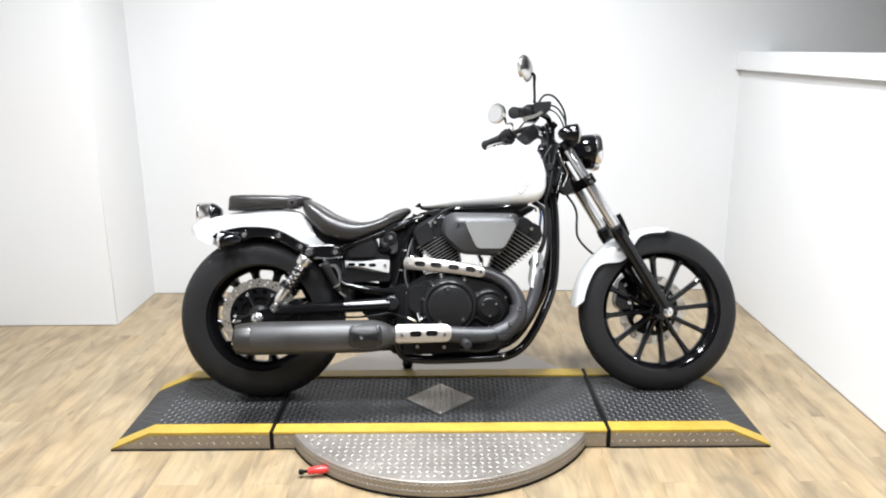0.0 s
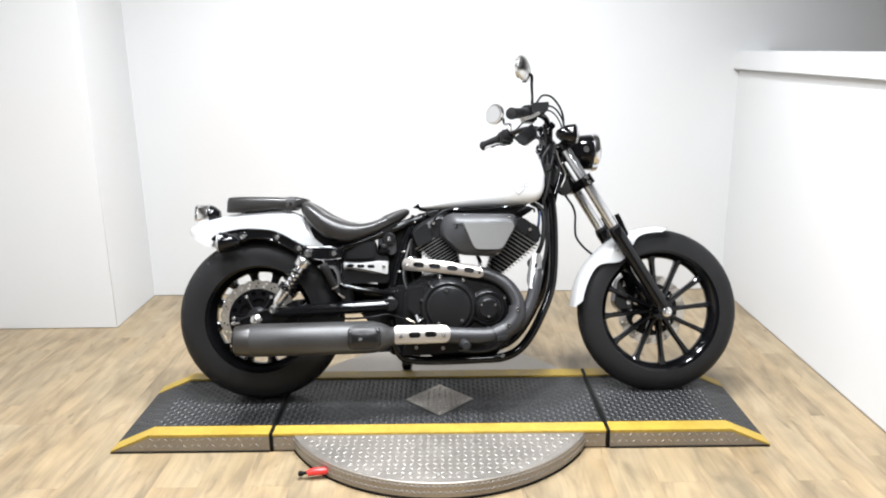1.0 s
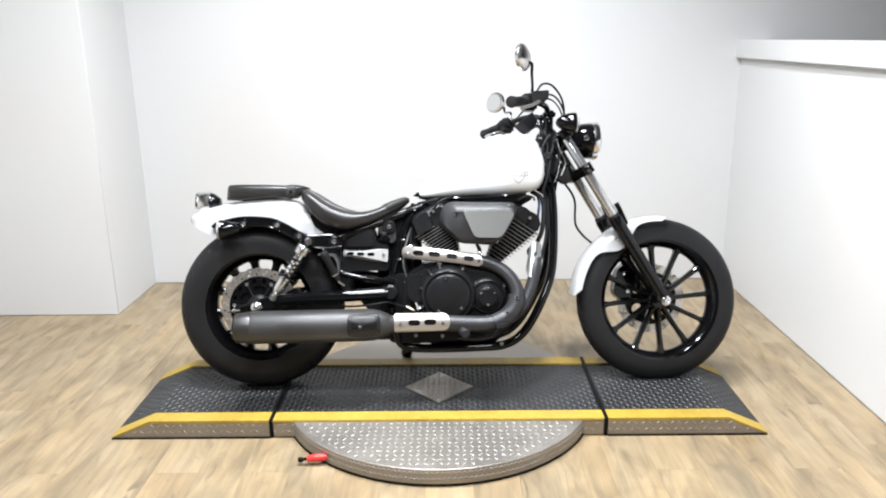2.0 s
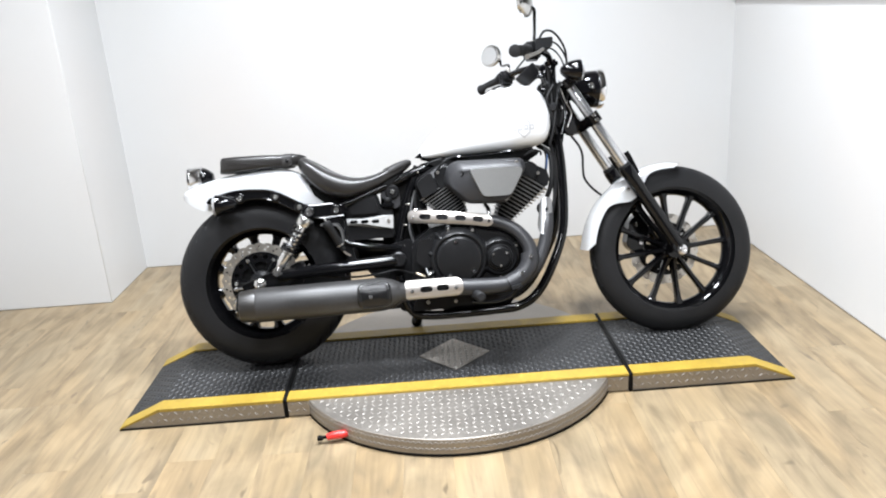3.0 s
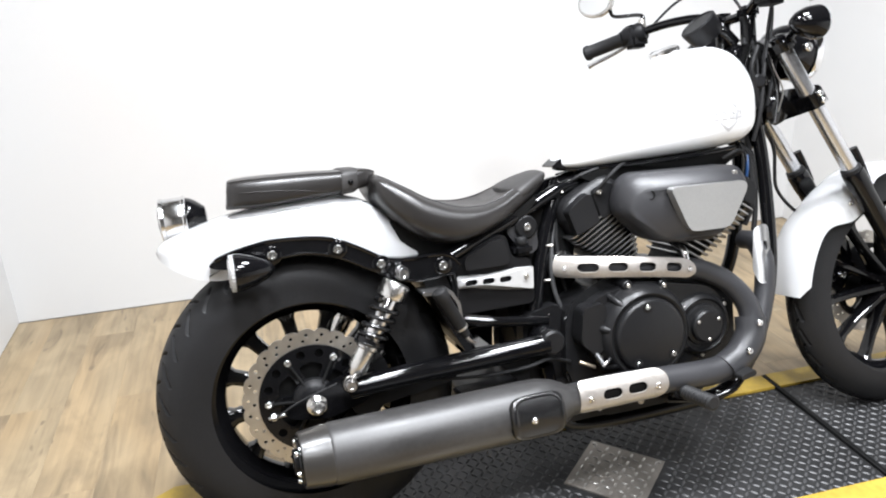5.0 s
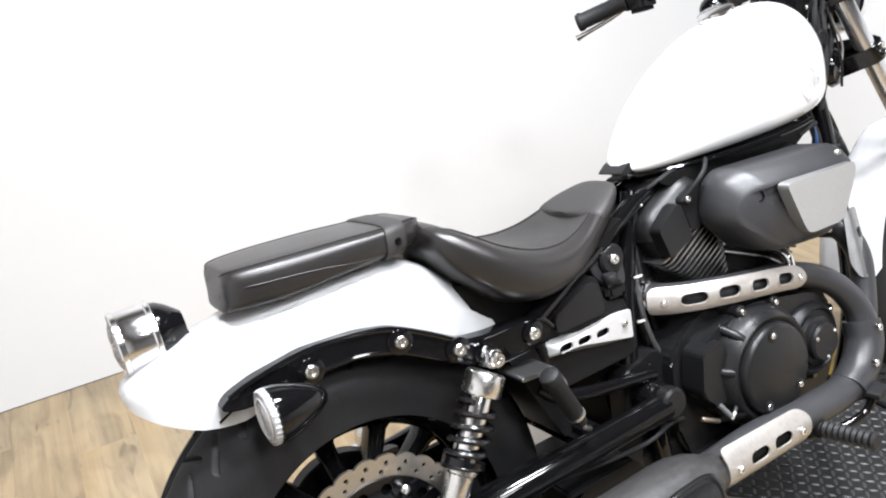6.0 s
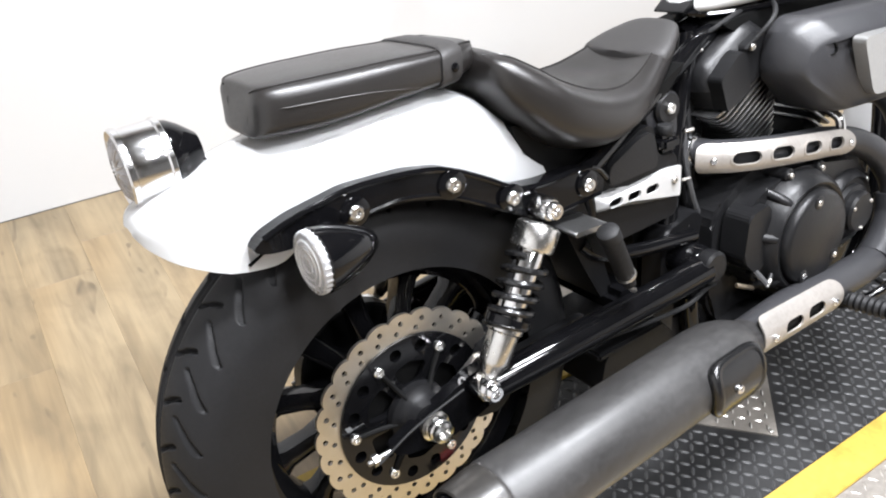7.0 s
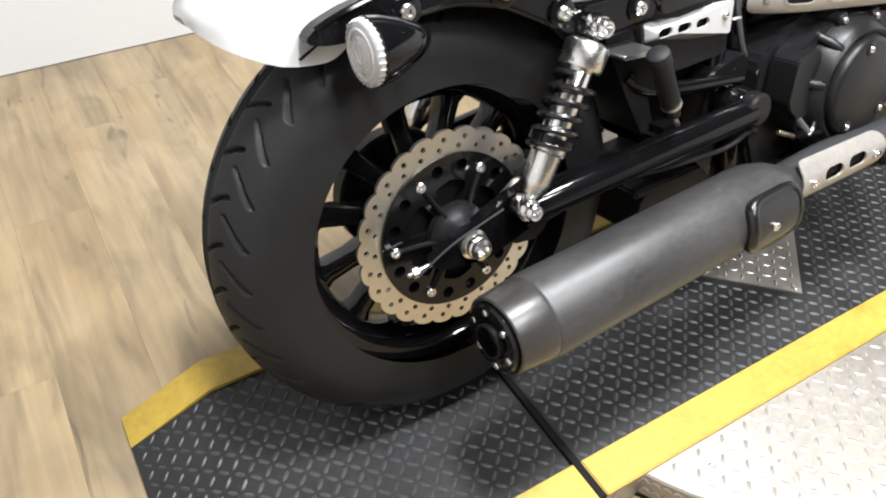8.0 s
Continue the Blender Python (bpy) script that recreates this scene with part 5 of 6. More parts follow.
def along_guard(u, v, w, radius=0.033):
    """A point on the curved guard: u along it, v round the pipe, w outwards."""
    c = Vector([float(np.interp(u, GUARD_STEPS, [p[i] for p in GUARD_LINE])) for i in range(3)])
    e = Vector([float(np.interp(u + 0.01, GUARD_STEPS, [p[i] for p in GUARD_LINE])) - float(np.interp(u - 0.01, GUARD_STEPS, [p[i] for p in GUARD_LINE])) for i in range(3)]).normalized()
    out = Vector((e.y, -e.x, 0)).normalized()
    return c + (radius + w) * (math.cos(v / radius) * out + math.sin(v / radius) * out.cross(e) * (1 if out.cross(e).z > 0 else -1))


guard = round_poly([(0.006, -0.019), (0.292, -0.018), (0.308, -0.005), (0.302, 0.013), (0.286, 0.024), (0.016, 0.029), (0.004, 0.020)], 0.012)
GUARD_SLOTS = (0.073, 0.128, 0.189, 0.251)
part("upper_heat_guard", plate(guard, [oval(u, 0.004, 0.038, 0.0185) for u in GUARD_SLOTS], 0.003, along_guard, 4), GUARD, exhaust, "satin steel heat guard with four slots")
for u in GUARD_SLOTS:
    part("slot_rim", plate(oval(u, 0.004, 0.043, 0.0235), [oval(u, 0.004, 0.038, 0.0185)], 0.0014, lambda a, b, w: along_guard(a, b, w + 0.0028)), GUARD, exhaust)
for u in (0.030, 0.290):
    part("guard_bolt", bolt(along_guard(u, 0.002, 0.002), along_guard(u, 0.002, 1.0) - along_guard(u, 0.002, 0.0), 0.0055), CHROME, exhaust)
part("front_heat_guard", plate(round_poly([(-0.012, -0.022), (0.085, -0.032), (0.118, -0.020), (0.118, 0.020), (0.085, 0.032), (-0.012, 0.022), (-0.022, 0)], 0.012), [oval(0.03, 0.0, 0.022, 0.011)], 0.003,
     lambda u, v, w: Vector((1.056, -0.104, 0.515)) + Vector((-0.13, -0.27, -0.95)).normalized() * u + (0.028 + w) * (math.cos(v / 0.028) * Vector((0.12, -0.95, 0.27)).normalized() + math.sin(v / 0.028) * Vector((0.99, 0.10, -0.13)).normalized()), 3), FIN, exhaust, "satin steel guard on the front pipe")
part("collector_box", prism(round_poly([(0.318, 0.185), (0.335, 0.250), (0.56, 0.256), (0.60, 0.23), (0.60, 0.178), (0.34, 0.172)], 0.015), -0.10, 0.09, 0.010), MATTE, exhaust, "black exhaust chamber under the swingarm")
part("flange", lathe([(0.03, 0), (0.03, 0.012), (0.024, 0.016)], (0.590, -0.040, 0.507), (0.3, -1, 0), 20), CHROME, exhaust)

seat_base = part("seat_base", prism(round_poly([(0.20, 0.66), (0.235, 0.575), (0.33, 0.56), (0.50, 0.63), (0.54, 0.67), (0.44, 0.625), (0.33, 0.60), (0.25, 0.635)], 0.012), -0.085, 0.085, 0.006), DARK, bike, "black plastic base under the seat")

# added filler, not a real part: keeps the gap by the engine dark
part("inner_cover", prism(round_poly([(0.46, 0.63), (0.57, 0.66), (0.63, 0.60), (0.62, 0.22), (0.55, 0.20), (0.48, 0.28), (0.45, 0.45)], 0.02), -0.045, 0.06, 0.008), DARK, bike, "added dark filler in the gap behind the frame tubes")
for k, pts in enumerate(([(0.60, -0.03, 0.64), (0.585, -0.05, 0.56), (0.59, -0.055, 0.47), (0.60, -0.06, 0.43)], [(0.575, -0.04, 0.60), (0.56, -0.055, 0.50), (0.572, -0.06, 0.40), (0.56, -0.07, 0.33)], [(0.62, -0.04, 0.68), (0.65, -0.06, 0.70), (0.70, -0.06, 0.712), (0.75, -0.05, 0.715)])):
    part("wire_loom", tube(pts, 0.0058 - 0.0008 * k, 8), GRIP, bike, "black wire loom by the frame tubes")
# small bright bars added as glints along the gloss frame tubes
for x, y, z in ((0.553, -0.075, 0.555), (0.537, -0.083, 0.48), (0.523, -0.092, 0.405), (0.596, -0.055, 0.668)):
    part("tube_clip", bar((x - 0.004, y, z), (x + 0.010, y - 0.006, z + 0.001), 0.003, 8), STEEL, bike, "small bright bar added as a glint on the tube")
# side box with its aluminium band
part("exhaust_collector", prism(round_poly([(0.57, 0.218), (0.62, 0.232), (0.84, 0.225), (0.87, 0.202), (0.83, 0.180), (0.61, 0.178)], 0.016), -0.08, -0.168, 0.012, 3), MATTE, exhaust, "matte black exhaust collector")
for x, z in ((0.60, 0.200), (0.70, 0.196)):
    part("collector_bolt", bolt((x, -0.167, z), (0, -1, 0), 0.007), STEEL, exhaust)


def toe_out(thing_part, k):
    """Swings a part outwards towards the front, by k metres a metre."""
    for ob in (thing_part, *thing_part.children_recursive):
        for v in ob.data.vertices:
            v.co.y -= k * v.co.x


toe_out(exhaust, 0.014)


def flare(bm):
    """Swings the outer face of the side box out a little towards the rear and rounds its rear end in."""
    for v in bm.verts:
        if v.co.y < 0:
            v.co.y += max(0.0, 0.338 - v.co.x) * 1.3 - max(0.0, 0.50 - v.co.x) * 0.03 - 0.036
    return bm


box = part("side_box", flare(prism(round_poly([(0.325, 0.555), (0.345, 0.570), (0.42, 0.598), (0.446, 0.598), (0.456, 0.545), (0.50, 0.540), (0.50, 0.44), (0.33, 0.44)], 0.012), 0.05, -0.066, 0.010, 3)), MATTE, bike, "black side box with an aluminium band")
part("band", flare(plate(round_poly([(0.296, 0.484), (0.497, 0.4735), (0.500, 0.5215), (0.296, 0.532)], 0.004), [oval(u, 0.527 - 0.055 * u, 0.028, 0.013) for u in (0.356, 0.395, 0.434)], 0.004, lambda u, v, w: (u, -0.0705 - w, v))), BAND, box, "bare aluminium band with three slots")
for u in (0.318, 0.482):
    part("band_screw", flare(bolt((u, -0.0745, 0.503), (0, -1, 0), 0.006)), STEEL, box)
part("box_lid", flare(prism(round_poly([(0.345, 0.562), (0.412, 0.590), (0.438, 0.591), (0.447, 0.555), (0.447, 0.534), (0.345, 0.534)], 0.01), -0.064, -0.074, 0.004, 2)), ENGINE, box)
lock = part("lock_bracket", prism(round_poly([(0.455, 0.600), (0.478, 0.628), (0.51, 0.634), (0.528, 0.615), (0.53, 0.55), (0.50, 0.54)], 0.016), 0.0, -0.076, 0.005, 2), AIRBOX, bike, "black bracket with a round boss")
part("boss", lathe([(0.026, 0), (0.026, 0.006), (0.022, 0.010), (0.012, 0.010)], (0.503, -0.075, 0.605), (0, -1, 0), 26), ENGINE, lock)
part("bracket_bolt", bolt((0.503, -0.084, 0.605), (0, -1, 0), 0.009), BOLT, lock)
part("relay", block(0.462, 0.506, -0.108, -0.05, 0.546, 0.572, 0.008, 3), GLOSS, lock, "glossy black relay")
part("relay_cap", bar((0.484, -0.092, 0.570), (0.484, -0.092, 0.586), 0.013, 16), GRIP, lock)
CAN_TOP, CAN_DIR = Vector((0.262, -0.190, 0.520)), Vector((0.058, 0.014, -0.117)).normalized()
can = part("canister", lathe([(0.011, 0), (0.0150, 0.003), (0.0158, 0.006), (0.0158, 0.022), (0.0142, 0.025), (0.0136, 0.094), (0.011, 0.100), (0.009, 0.118), (0.005, 0.122)], CAN_TOP, CAN_DIR, 24), GRIP, bike, "black rubber canister beside the swingarm")
part("clip", lathe([(0.0146, 0.095), (0.0146, 0.099), (0.0105, 0.101)], CAN_TOP, CAN_DIR, 20), STEEL, can)
part("spout", tube([CAN_TOP + CAN_DIR * 0.11, CAN_TOP + CAN_DIR * 0.13, CAN_TOP + CAN_DIR * 0.14 + Vector((0.012, 0.01, -0.004))], 0.004, 8), STEEL, can)
mud = part("mudguard_panel", prism(round_poly([(0.245, 0.545), (0.30, 0.545), (0.345, 0.40), (0.36, 0.35), (0.335, 0.35), (0.30, 0.42)], 0.01), -0.10, 0.10, 0.006), MATTE, bike, "black plastic panel in front of the rear wheel")
part("bracket_plate", prism(round_poly([(0.238, 0.512), (0.300, 0.508), (0.316, 0.478), (0.318, 0.440), (0.312, 0.440), (0.309, 0.476), (0.296, 0.501), (0.238, 0.505)], 0.006), -0.156, -0.09, 0.0015, 1), FIN, mud, "bent satin metal bracket")

# front end, turned with the bars
def steer(name, bm, mat, parent, label="", angle=38):
    return part(name, moved(bm, TURN_BARS), mat, parent, label, angle)


FT = Vector((1.178, 0, 0.944))
fork = steer("fork", bar(STEM + FORK * -0.03, STEM + FORK * 0.17, 0.018), GLOSS, bike, "telescopic fork with chrome tubes and black sliders")
for s in (-1, 1):
    o = FT + Vector((0, s * 0.092, 0))
    steer("fork_tube", bar(o - FORK * 0.008, o + FORK * 0.43, 0.0195, 24), FORKCHROME, fork, "bright chrome fork tube")
    steer("slider", lathe([(0.021, 0.372), (0.026, 0.375), (0.0275, 0.382), (0.0275, 0.415), (0.0255, 0.44), (0.0245, 0.60), (0.026, 0.69), (0.026, 0.735), (0.02, 0.742), (0.004, 0.743)], o, FORK, 26), GLOSS, fork, "gloss black fork slider")
    steer("axle_lug", prism(round_poly([(1.53, 0.345), (1.575, 0.34), (1.59, 0.305), (1.56, 0.285), (1.525, 0.30)], 0.012), s * 0.075, s * 0.112, 0.006), GLOSS, fork)
    steer("fork_shield", tube([o + FORK * 0.33 + Vector((0.030, 0, 0.018)), o + FORK * 0.36 + Vector((0.029, 0, 0.016)), o + FORK * 0.42 + Vector((0.022, 0, 0.012))], 0.0085, 10, squash=1.25), GLOSS, fork)
    steer("dust_seal", lathe([(0.0205, 0.362), (0.0245, 0.365), (0.0245, 0.374), (0.021, 0.376)], o, FORK, 22), GRIP, fork)
    for h in (0.145, 0.165):
        steer("clamp_bolt", bolt(o + FORK * h + Vector((0.004, s * 0.0285, 0.0)), (0, s, 0), 0.0075), CHROME, fork)
side_dir = Vector((0.858, 0, 0.514))


def clamp(h, thick, depth):
    rings = []
    for k in (0, thick):
        ring = []
        for u, v in round_poly([(-0.05, -0.03), (-0.05, 0.03), (-0.01, 0.118), (0.024, 0.118), (0.034, 0.09), (0.034, -0.09), (0.024, -0.118), (-0.01, -0.118)], 0.012, 3):
            ring.append(FT + FORK * (h + k) + side_dir * (u * depth) + Vector((0, v, 0)))
        rings.append(ring)
    bm = loft(rings)
    bmesh.ops.bevel(bm, geom=bm.edges[:], offset=0.002, segments=1, affect="EDGES", clamp_overlap=True)
    return bm


steer("lower_clamp", clamp(0.138, 0.04, 1.0), GLOSS, fork, "gloss black fork clamp")
steer("upper_clamp", clamp(-0.01, 0.026, 1.0), GLOSS, fork, "gloss black upper fork clamp")
for s in (-1, 1):
    steer("cap", lathe([(0.018, 0), (0.018, 0.008), (0.012, 0.012), (0.004, 0.012)], FT + Vector((0, s * 0.092, 0)) - FORK * 0.010, -FORK, 18), GLOSS, fork)
part("brake_caliper", putf(prism(round_poly([(1.40, 0.32), (1.42, 0.42), (1.47, 0.45), (1.50, 0.40), (1.485, 0.33), (1.45, 0.28)], 0.02), 0.045, 0.10, 0.010)), GLOSS, fork, "black front brake caliper")
part("caliper_bracket", putf(prism(round_poly([(1.44, 0.41), (1.50, 0.45), (1.535, 0.37), (1.50, 0.34)], 0.012), 0.075, 0.092, 0.004)), STEEL, fork)
for x, z in ((1.445, 0.40), (1.46, 0.33)):
    part("caliper_bolt", putf(bolt((x, 0.045, z), (0, -1, 0), 0.010)), CHROME, fork)

# front fender: an arched strip round the tyre
def wheel_strip(a0, a1, n, f):
    """Rings across a strip round the front wheel; f gives crown radius, skirt radius and half width at 0..1."""
    rings = []
    for i in range(n + 1):
        k = i / n
        a = radians(a0 + (a1 - a0) * k)
        rc, rs, w = f(k)
        ring = []
        for j in range(15):
            b = math.pi * j / 14
            y = -w * math.copysign(abs(math.cos(b)) ** 0.6, math.cos(b))
            r = rs + (rc - rs) * abs(math.sin(b)) ** 0.6
            ring.append(Vector((FAXLE.x + r * math.cos(a), y, FAXLE.z + r * math.sin(a))))
        rings.append(ring)
    return rings


def fender_shape(k):
    mount = math.exp(-(abs(k - 0.55) / 0.15) ** 3)
    end = min(1, min(k, 1 - k) / 0.05)
    return 0.346 - 0.014 * k - 0.008 * (1 - end) * (k > 0.5), 0.344 - 0.012 * k - 0.024 * end - 0.058 * mount, 0.060 + 0.010 * end


ff = bmesh.new()
loft(wheel_strip(176, 84, 40, fender_shape), caps=False, closed=False, bm=ff)
bmesh.ops.solidify(ff, geom=ff.faces[:], thickness=-0.003)
front_fender = steer("front_fender", ff, WHITE, bike, "glossy white front fender", 50)
for s in (-1, 1):
    for a, r in ((118, 0.30), (126, 0.30)):
        steer("fender_bolt", bolt((FAXLE.x + r * math.cos(radians(a)), s * 0.069, FAXLE.z + r * math.sin(radians(a))), (0, s, 0), 0.007), CHROME, front_fender)

# headlight
hc = Vector((1.262, 0, 0.934))
hx = Vector((1, 0, -0.04)).normalized()
head = steer("headlight", lathe([(0.012, -0.055), (0.035, -0.05), (0.055, -0.03), (0.066, 0.0), (0.070, 0.03), (0.070, 0.045)], hc, hx, 40), GLOSS, bike, "round headlight in a black bucket with chrome rim")
steer("rim", lathe([(0.068, 0.042), (0.0745, 0.044), (0.076, 0.054), (0.073, 0.066), (0.066, 0.070), (0.064, 0.062)], hc, hx, 44), CHROME, head, "chrome rim")
steer("lens", lathe([(0.067, 0.060), (0.060, 0.072), (0.04, 0.080), (0.02, 0.084), (0.002, 0.085)], hc, hx, 36), LENS, head, "clear glass lens")
steer("reflector", lathe([(0.063, 0.055), (0.045, 0.035), (0.025, 0.018), (0.004, 0.012)], hc, hx, 30), CHROME, head)
for s in (-1, 1):
    steer("bracket", prism(round_poly([(1.20, 0.90), (1.22, 0.96), (1.28, 0.95), (1.28, 0.915)], 0.012), s * 0.070, s * 0.080, 0.003, 1), GLOSS, head)
    steer("bracket_bolt", bolt((1.268, s * 0.080, 0.934), (0, s, 0), 0.011), CHROME, head)

# front turn signals
for s in (-1, 1):
    c, ax = Vector((1.192, s * 0.186, 0.975)), Vector((1, 0, -0.03)).normalized()
    ts = steer("front_turn_signal", lathe([(0.004, -0.066), (0.013, -0.062), (0.025, -0.047), (0.034, -0.026), (0.038, -0.004), (0.0385, 0.006), (0.035, 0.008)], c, ax, 30), GLOSS, bike, "gloss black bullet turn signal")
    steer("lens", lathe([(0.036, 0.007), (0.034, 0.014), (0.02, 0.019), (0.003, 0.021)], c, ax, 30), LENS, ts, "clear lens")
    steer("stalk", bar(c - ax * 0.02 - Vector((0, s * 0.03, 0)), (1.19, s * 0.10, 0.945), 0.009), GLOSS, ts)

# bars and controls
HB = [(0.928, -0.372, 1.018), (0.972, -0.315, 1.032), (1.02, -0.24, 1.045), (1.062, -0.175, 1.053), (1.105, -0.11, 1.05), (1.128, -0.05, 1.03), (1.132, 0, 1.026), (1.128, 0.05, 1.03), (1.105, 0.11, 1.05), (1.062, 0.175, 1.053), (1.02, 0.24, 1.045), (0.972, 0.315, 1.032), (0.928, 0.372, 1.018)]
hbar = steer("handlebar", tube(HB, 0.0115, 14), GLOSS, bike, "black tubular handlebar with rubber grips")
for s in (-1, 1):
    def bp(k, s=s):
        a, b = Vector((0.928, 0.372, 1.018)), Vector((1.02, 0.24, 1.045))
        v = a + (b - a) * k
        return Vector((v.x, s * v.y, v.z))
    steer("grip", lathe([(0.010, -0.004), (0.020, -0.002), (0.0215, 0.004), (0.0215, 0.008), (0.0185, 0.012), (0.0185, 0.105), (0.022, 0.110), (0.022, 0.114), (0.012, 0.116)], bp(0), bp(1) - bp(0), 24), GRIP, hbar, "black rubber grip")
    d = (bp(1) - bp(0)).normalized()
    steer("switch_housing", lathe([(0.012, 0.118), (0.025, 0.12), (0.0275, 0.125), (0.0275, 0.165), (0.022, 0.178), (0.012, 0.180)], bp(0), d, 18), MATTE, hbar, "black switch housing")
    steer("switch_block", moved(block(-0.024, 0.030, -0.026, 0.026, -0.036, 0.026, 0.009), Matrix.Translation(bp(0) + d * 0.145)), MATTE, hbar)
    fore = Vector((0.75, s * 0.55, -0.1)).normalized()
    steer("lever", tube([bp(0) + d * 0.16 + fore * 0.03, bp(0) + d * 0.12 + fore * 0.055, bp(0) + d * 0.06 + fore * 0.055 + Vector((0, 0, -0.012)), bp(0) + d * 0.0 + fore * 0.05 + Vector((0, 0, -0.02)), bp(0) - d * 0.02 + fore * 0.052 + Vector((0, 0, -0.022))], lambda t: 0.0055 + 0.003 * t ** 4, 10), CHROME if s > 0 else STEEL, hbar, "metal hand lever")
    steer("lever_perch", tube([bp(0) + d * 0.175, bp(0) + d * 0.17 + fore * 0.02, bp(0) + d * 0.16 + fore * 0.035], 0.011, 12), MATTE, hbar)
    # mirrors
    base = bp(0) + d * 0.17
    mc = Vector((0.968 if s < 0 else 0.990, s * 0.40, 1.160))
    face = Matrix.Rotation(radians(34 if s > 0 else -30), 3, "Z")
    def oval_ring(off, ry, rz, k=28):
        return [mc + face @ Vector((off, ry * math.cos(2 * math.pi * j / k), rz * math.sin(2 * math.pi * j / k) * (1.15 if math.sin(2 * math.pi * j / k) > 0 else 0.9))) for j in range(k)]
    stem = steer("mirror", loft([oval_ring(-0.012, 0.050, 0.040), oval_ring(-0.010, 0.054, 0.044), oval_ring(0.0, 0.056, 0.046), oval_ring(0.010, 0.050, 0.040), oval_ring(0.018, 0.03, 0.024)]), BOLT, hbar, "oval chrome mirror on a thin stem")
    steer("glass", loft([oval_ring(-0.0125, 0.047, 0.037), oval_ring(-0.0145, 0.046, 0.036)]), MIRROR, stem, "mirror glass")
    steer("stem", tube([base + Vector((0, 0, 0.015)), base + Vector((0.005, s * 0.01, 0.045)), mc + Vector((0.035, -s * 0.03, -0.045)), mc + Vector((0.032, -s * 0.012, -0.015)), mc + Vector((0.014, 0, -0.012))], 0.0055, 10), GLOSS, stem)
    steer("pivot", lathe([(0.010, 0), (0.011, 0.004), (0.009, 0.02), (0.004, 0.022)], base + Vector((0, 0, 0.012)), (0, 0, 1), 14), STEEL, stem)
for s in (-1, 1):
    steer("riser", bar((1.128, s * 0.045, 0.955), (1.13, s * 0.045, 1.03), 0.018, 18), GLOSS, hbar)
    steer("riser_clamp", block(1.108, 1.156, s * 0.045 - 0.018, s * 0.045 + 0.018, 1.016, 1.046, 0.008), GLOSS, hbar)
steer("brake_reservoir", prism(round_poly([(1.012, 1.030), (1.072, 1.038), (1.077, 1.072), (1.016, 1.068)], 0.006), -0.31, -0.24, 0.005), MATTE, hbar, "black brake fluid reservoir")

sp = Vector((1.05, 0.03, 1.018))
sx = Vector((-0.62, 0, 0.78)).normalized()
speedo = steer("speedometer", lathe([(0.02, -0.045), (0.037, -0.038), (0.043, -0.02), (0.046, 0.0), (0.046, 0.008), (0.042, 0.011), (0.040, 0.008)], sp, sx, 36), MATTE, bike, "round black speedometer with a grey face")
steer("dial", lathe([(0.041, 0.007), (0.002, 0.0075)], sp, sx, 36), DIAL, speedo, "dark dial face")
steer("dial_bracket", tube([sp - sx * 0.03, Vector((1.10, 0.01, 1.0)), Vector((1.13, 0, 0.965))], 0.012, 10), GLOSS, speedo)

# clutter between tank and fork
neck = part("neck_cover", prism(round_poly([(1.09, 0.90), (1.12, 0.965), (1.165, 0.955), (1.20, 0.86), (1.19, 0.80), (1.14, 0.79), (1.11, 0.83)], 0.02), -0.048, 0.048, 0.010), DARK, bike, "black plastic cover round the steering head")
part("ignition_lock", lathe([(0.015, 0), (0.017, 0.004), (0.017, 0.03), (0.012, 0.034), (0.004, 0.034)], (1.125, -0.045, 0.865), (-0.2, -1, 0.1), 18), MATTE, neck, "black ignition lock")
part("horn", lathe([(0.012, 0), (0.036, 0.004), (0.040, 0.012), (0.034, 0.022), (0.012, 0.026)], (1.185, -0.035, 0.80), (0.3, -1, -0.1), 28), GLOSS, neck, "round black horn")
part("connector", block(1.10, 1.135, -0.072, -0.048, 0.80, 0.835, 0.005), MATTE, neck)
part("connector", block(1.14, 1.165, -0.066, -0.046, 0.90, 0.925, 0.005), MATTE, neck)
for k, pts in enumerate(([(1.13, -0.06, 0.95), (1.10, -0.075, 0.90), (1.115, -0.07, 0.84), (1.13, -0.06, 0.77)], [(1.16, -0.055, 0.96), (1.135, -0.07, 0.88), (1.12, -0.075, 0.80), (1.10, -0.07, 0.73)], [(1.19, -0.05, 0.93), (1.165, -0.065, 0.87), (1.15, -0.06, 0.81)], [(1.18, 0.05, 0.96), (1.14, 0.06, 0.88), (1.12, 0.05, 0.78)])):
    part("wire_loom", tube(pts, 0.0055 - 0.0006 * k, 8), GRIP, neck)

rng = random.Random(3)
for k in range(9):
    x, z, y = rng.uniform(1.10, 1.16), rng.uniform(0.90, 0.965), -rng.uniform(0.052, 0.075)
    pts = [(x, y, z)]
    for step in range(3):
        x, y, z = x + rng.uniform(-0.018, 0.022), y + rng.uniform(-0.012, 0.010), z - rng.uniform(0.035, 0.06)
        pts.append((x, min(y, -0.050), z))
    part("thin_wire", tube(pts, rng.uniform(0.002, 0.0035), 6), (GRIP, SATIN, STEEL)[0 if k < 5 else 1 if k < 8 else 2], neck)
for x, y, z in ((1.158, -0.052, 0.865), (1.172, -0.050, 0.845), (1.150, -0.052, 0.905), (1.118, -0.050, 0.93), (1.178, -0.05, 0.885)):
    part("neck_bolt", bolt((x, y, z), (-0.2, -1, 0.1), 0.0065), BOLT, neck)

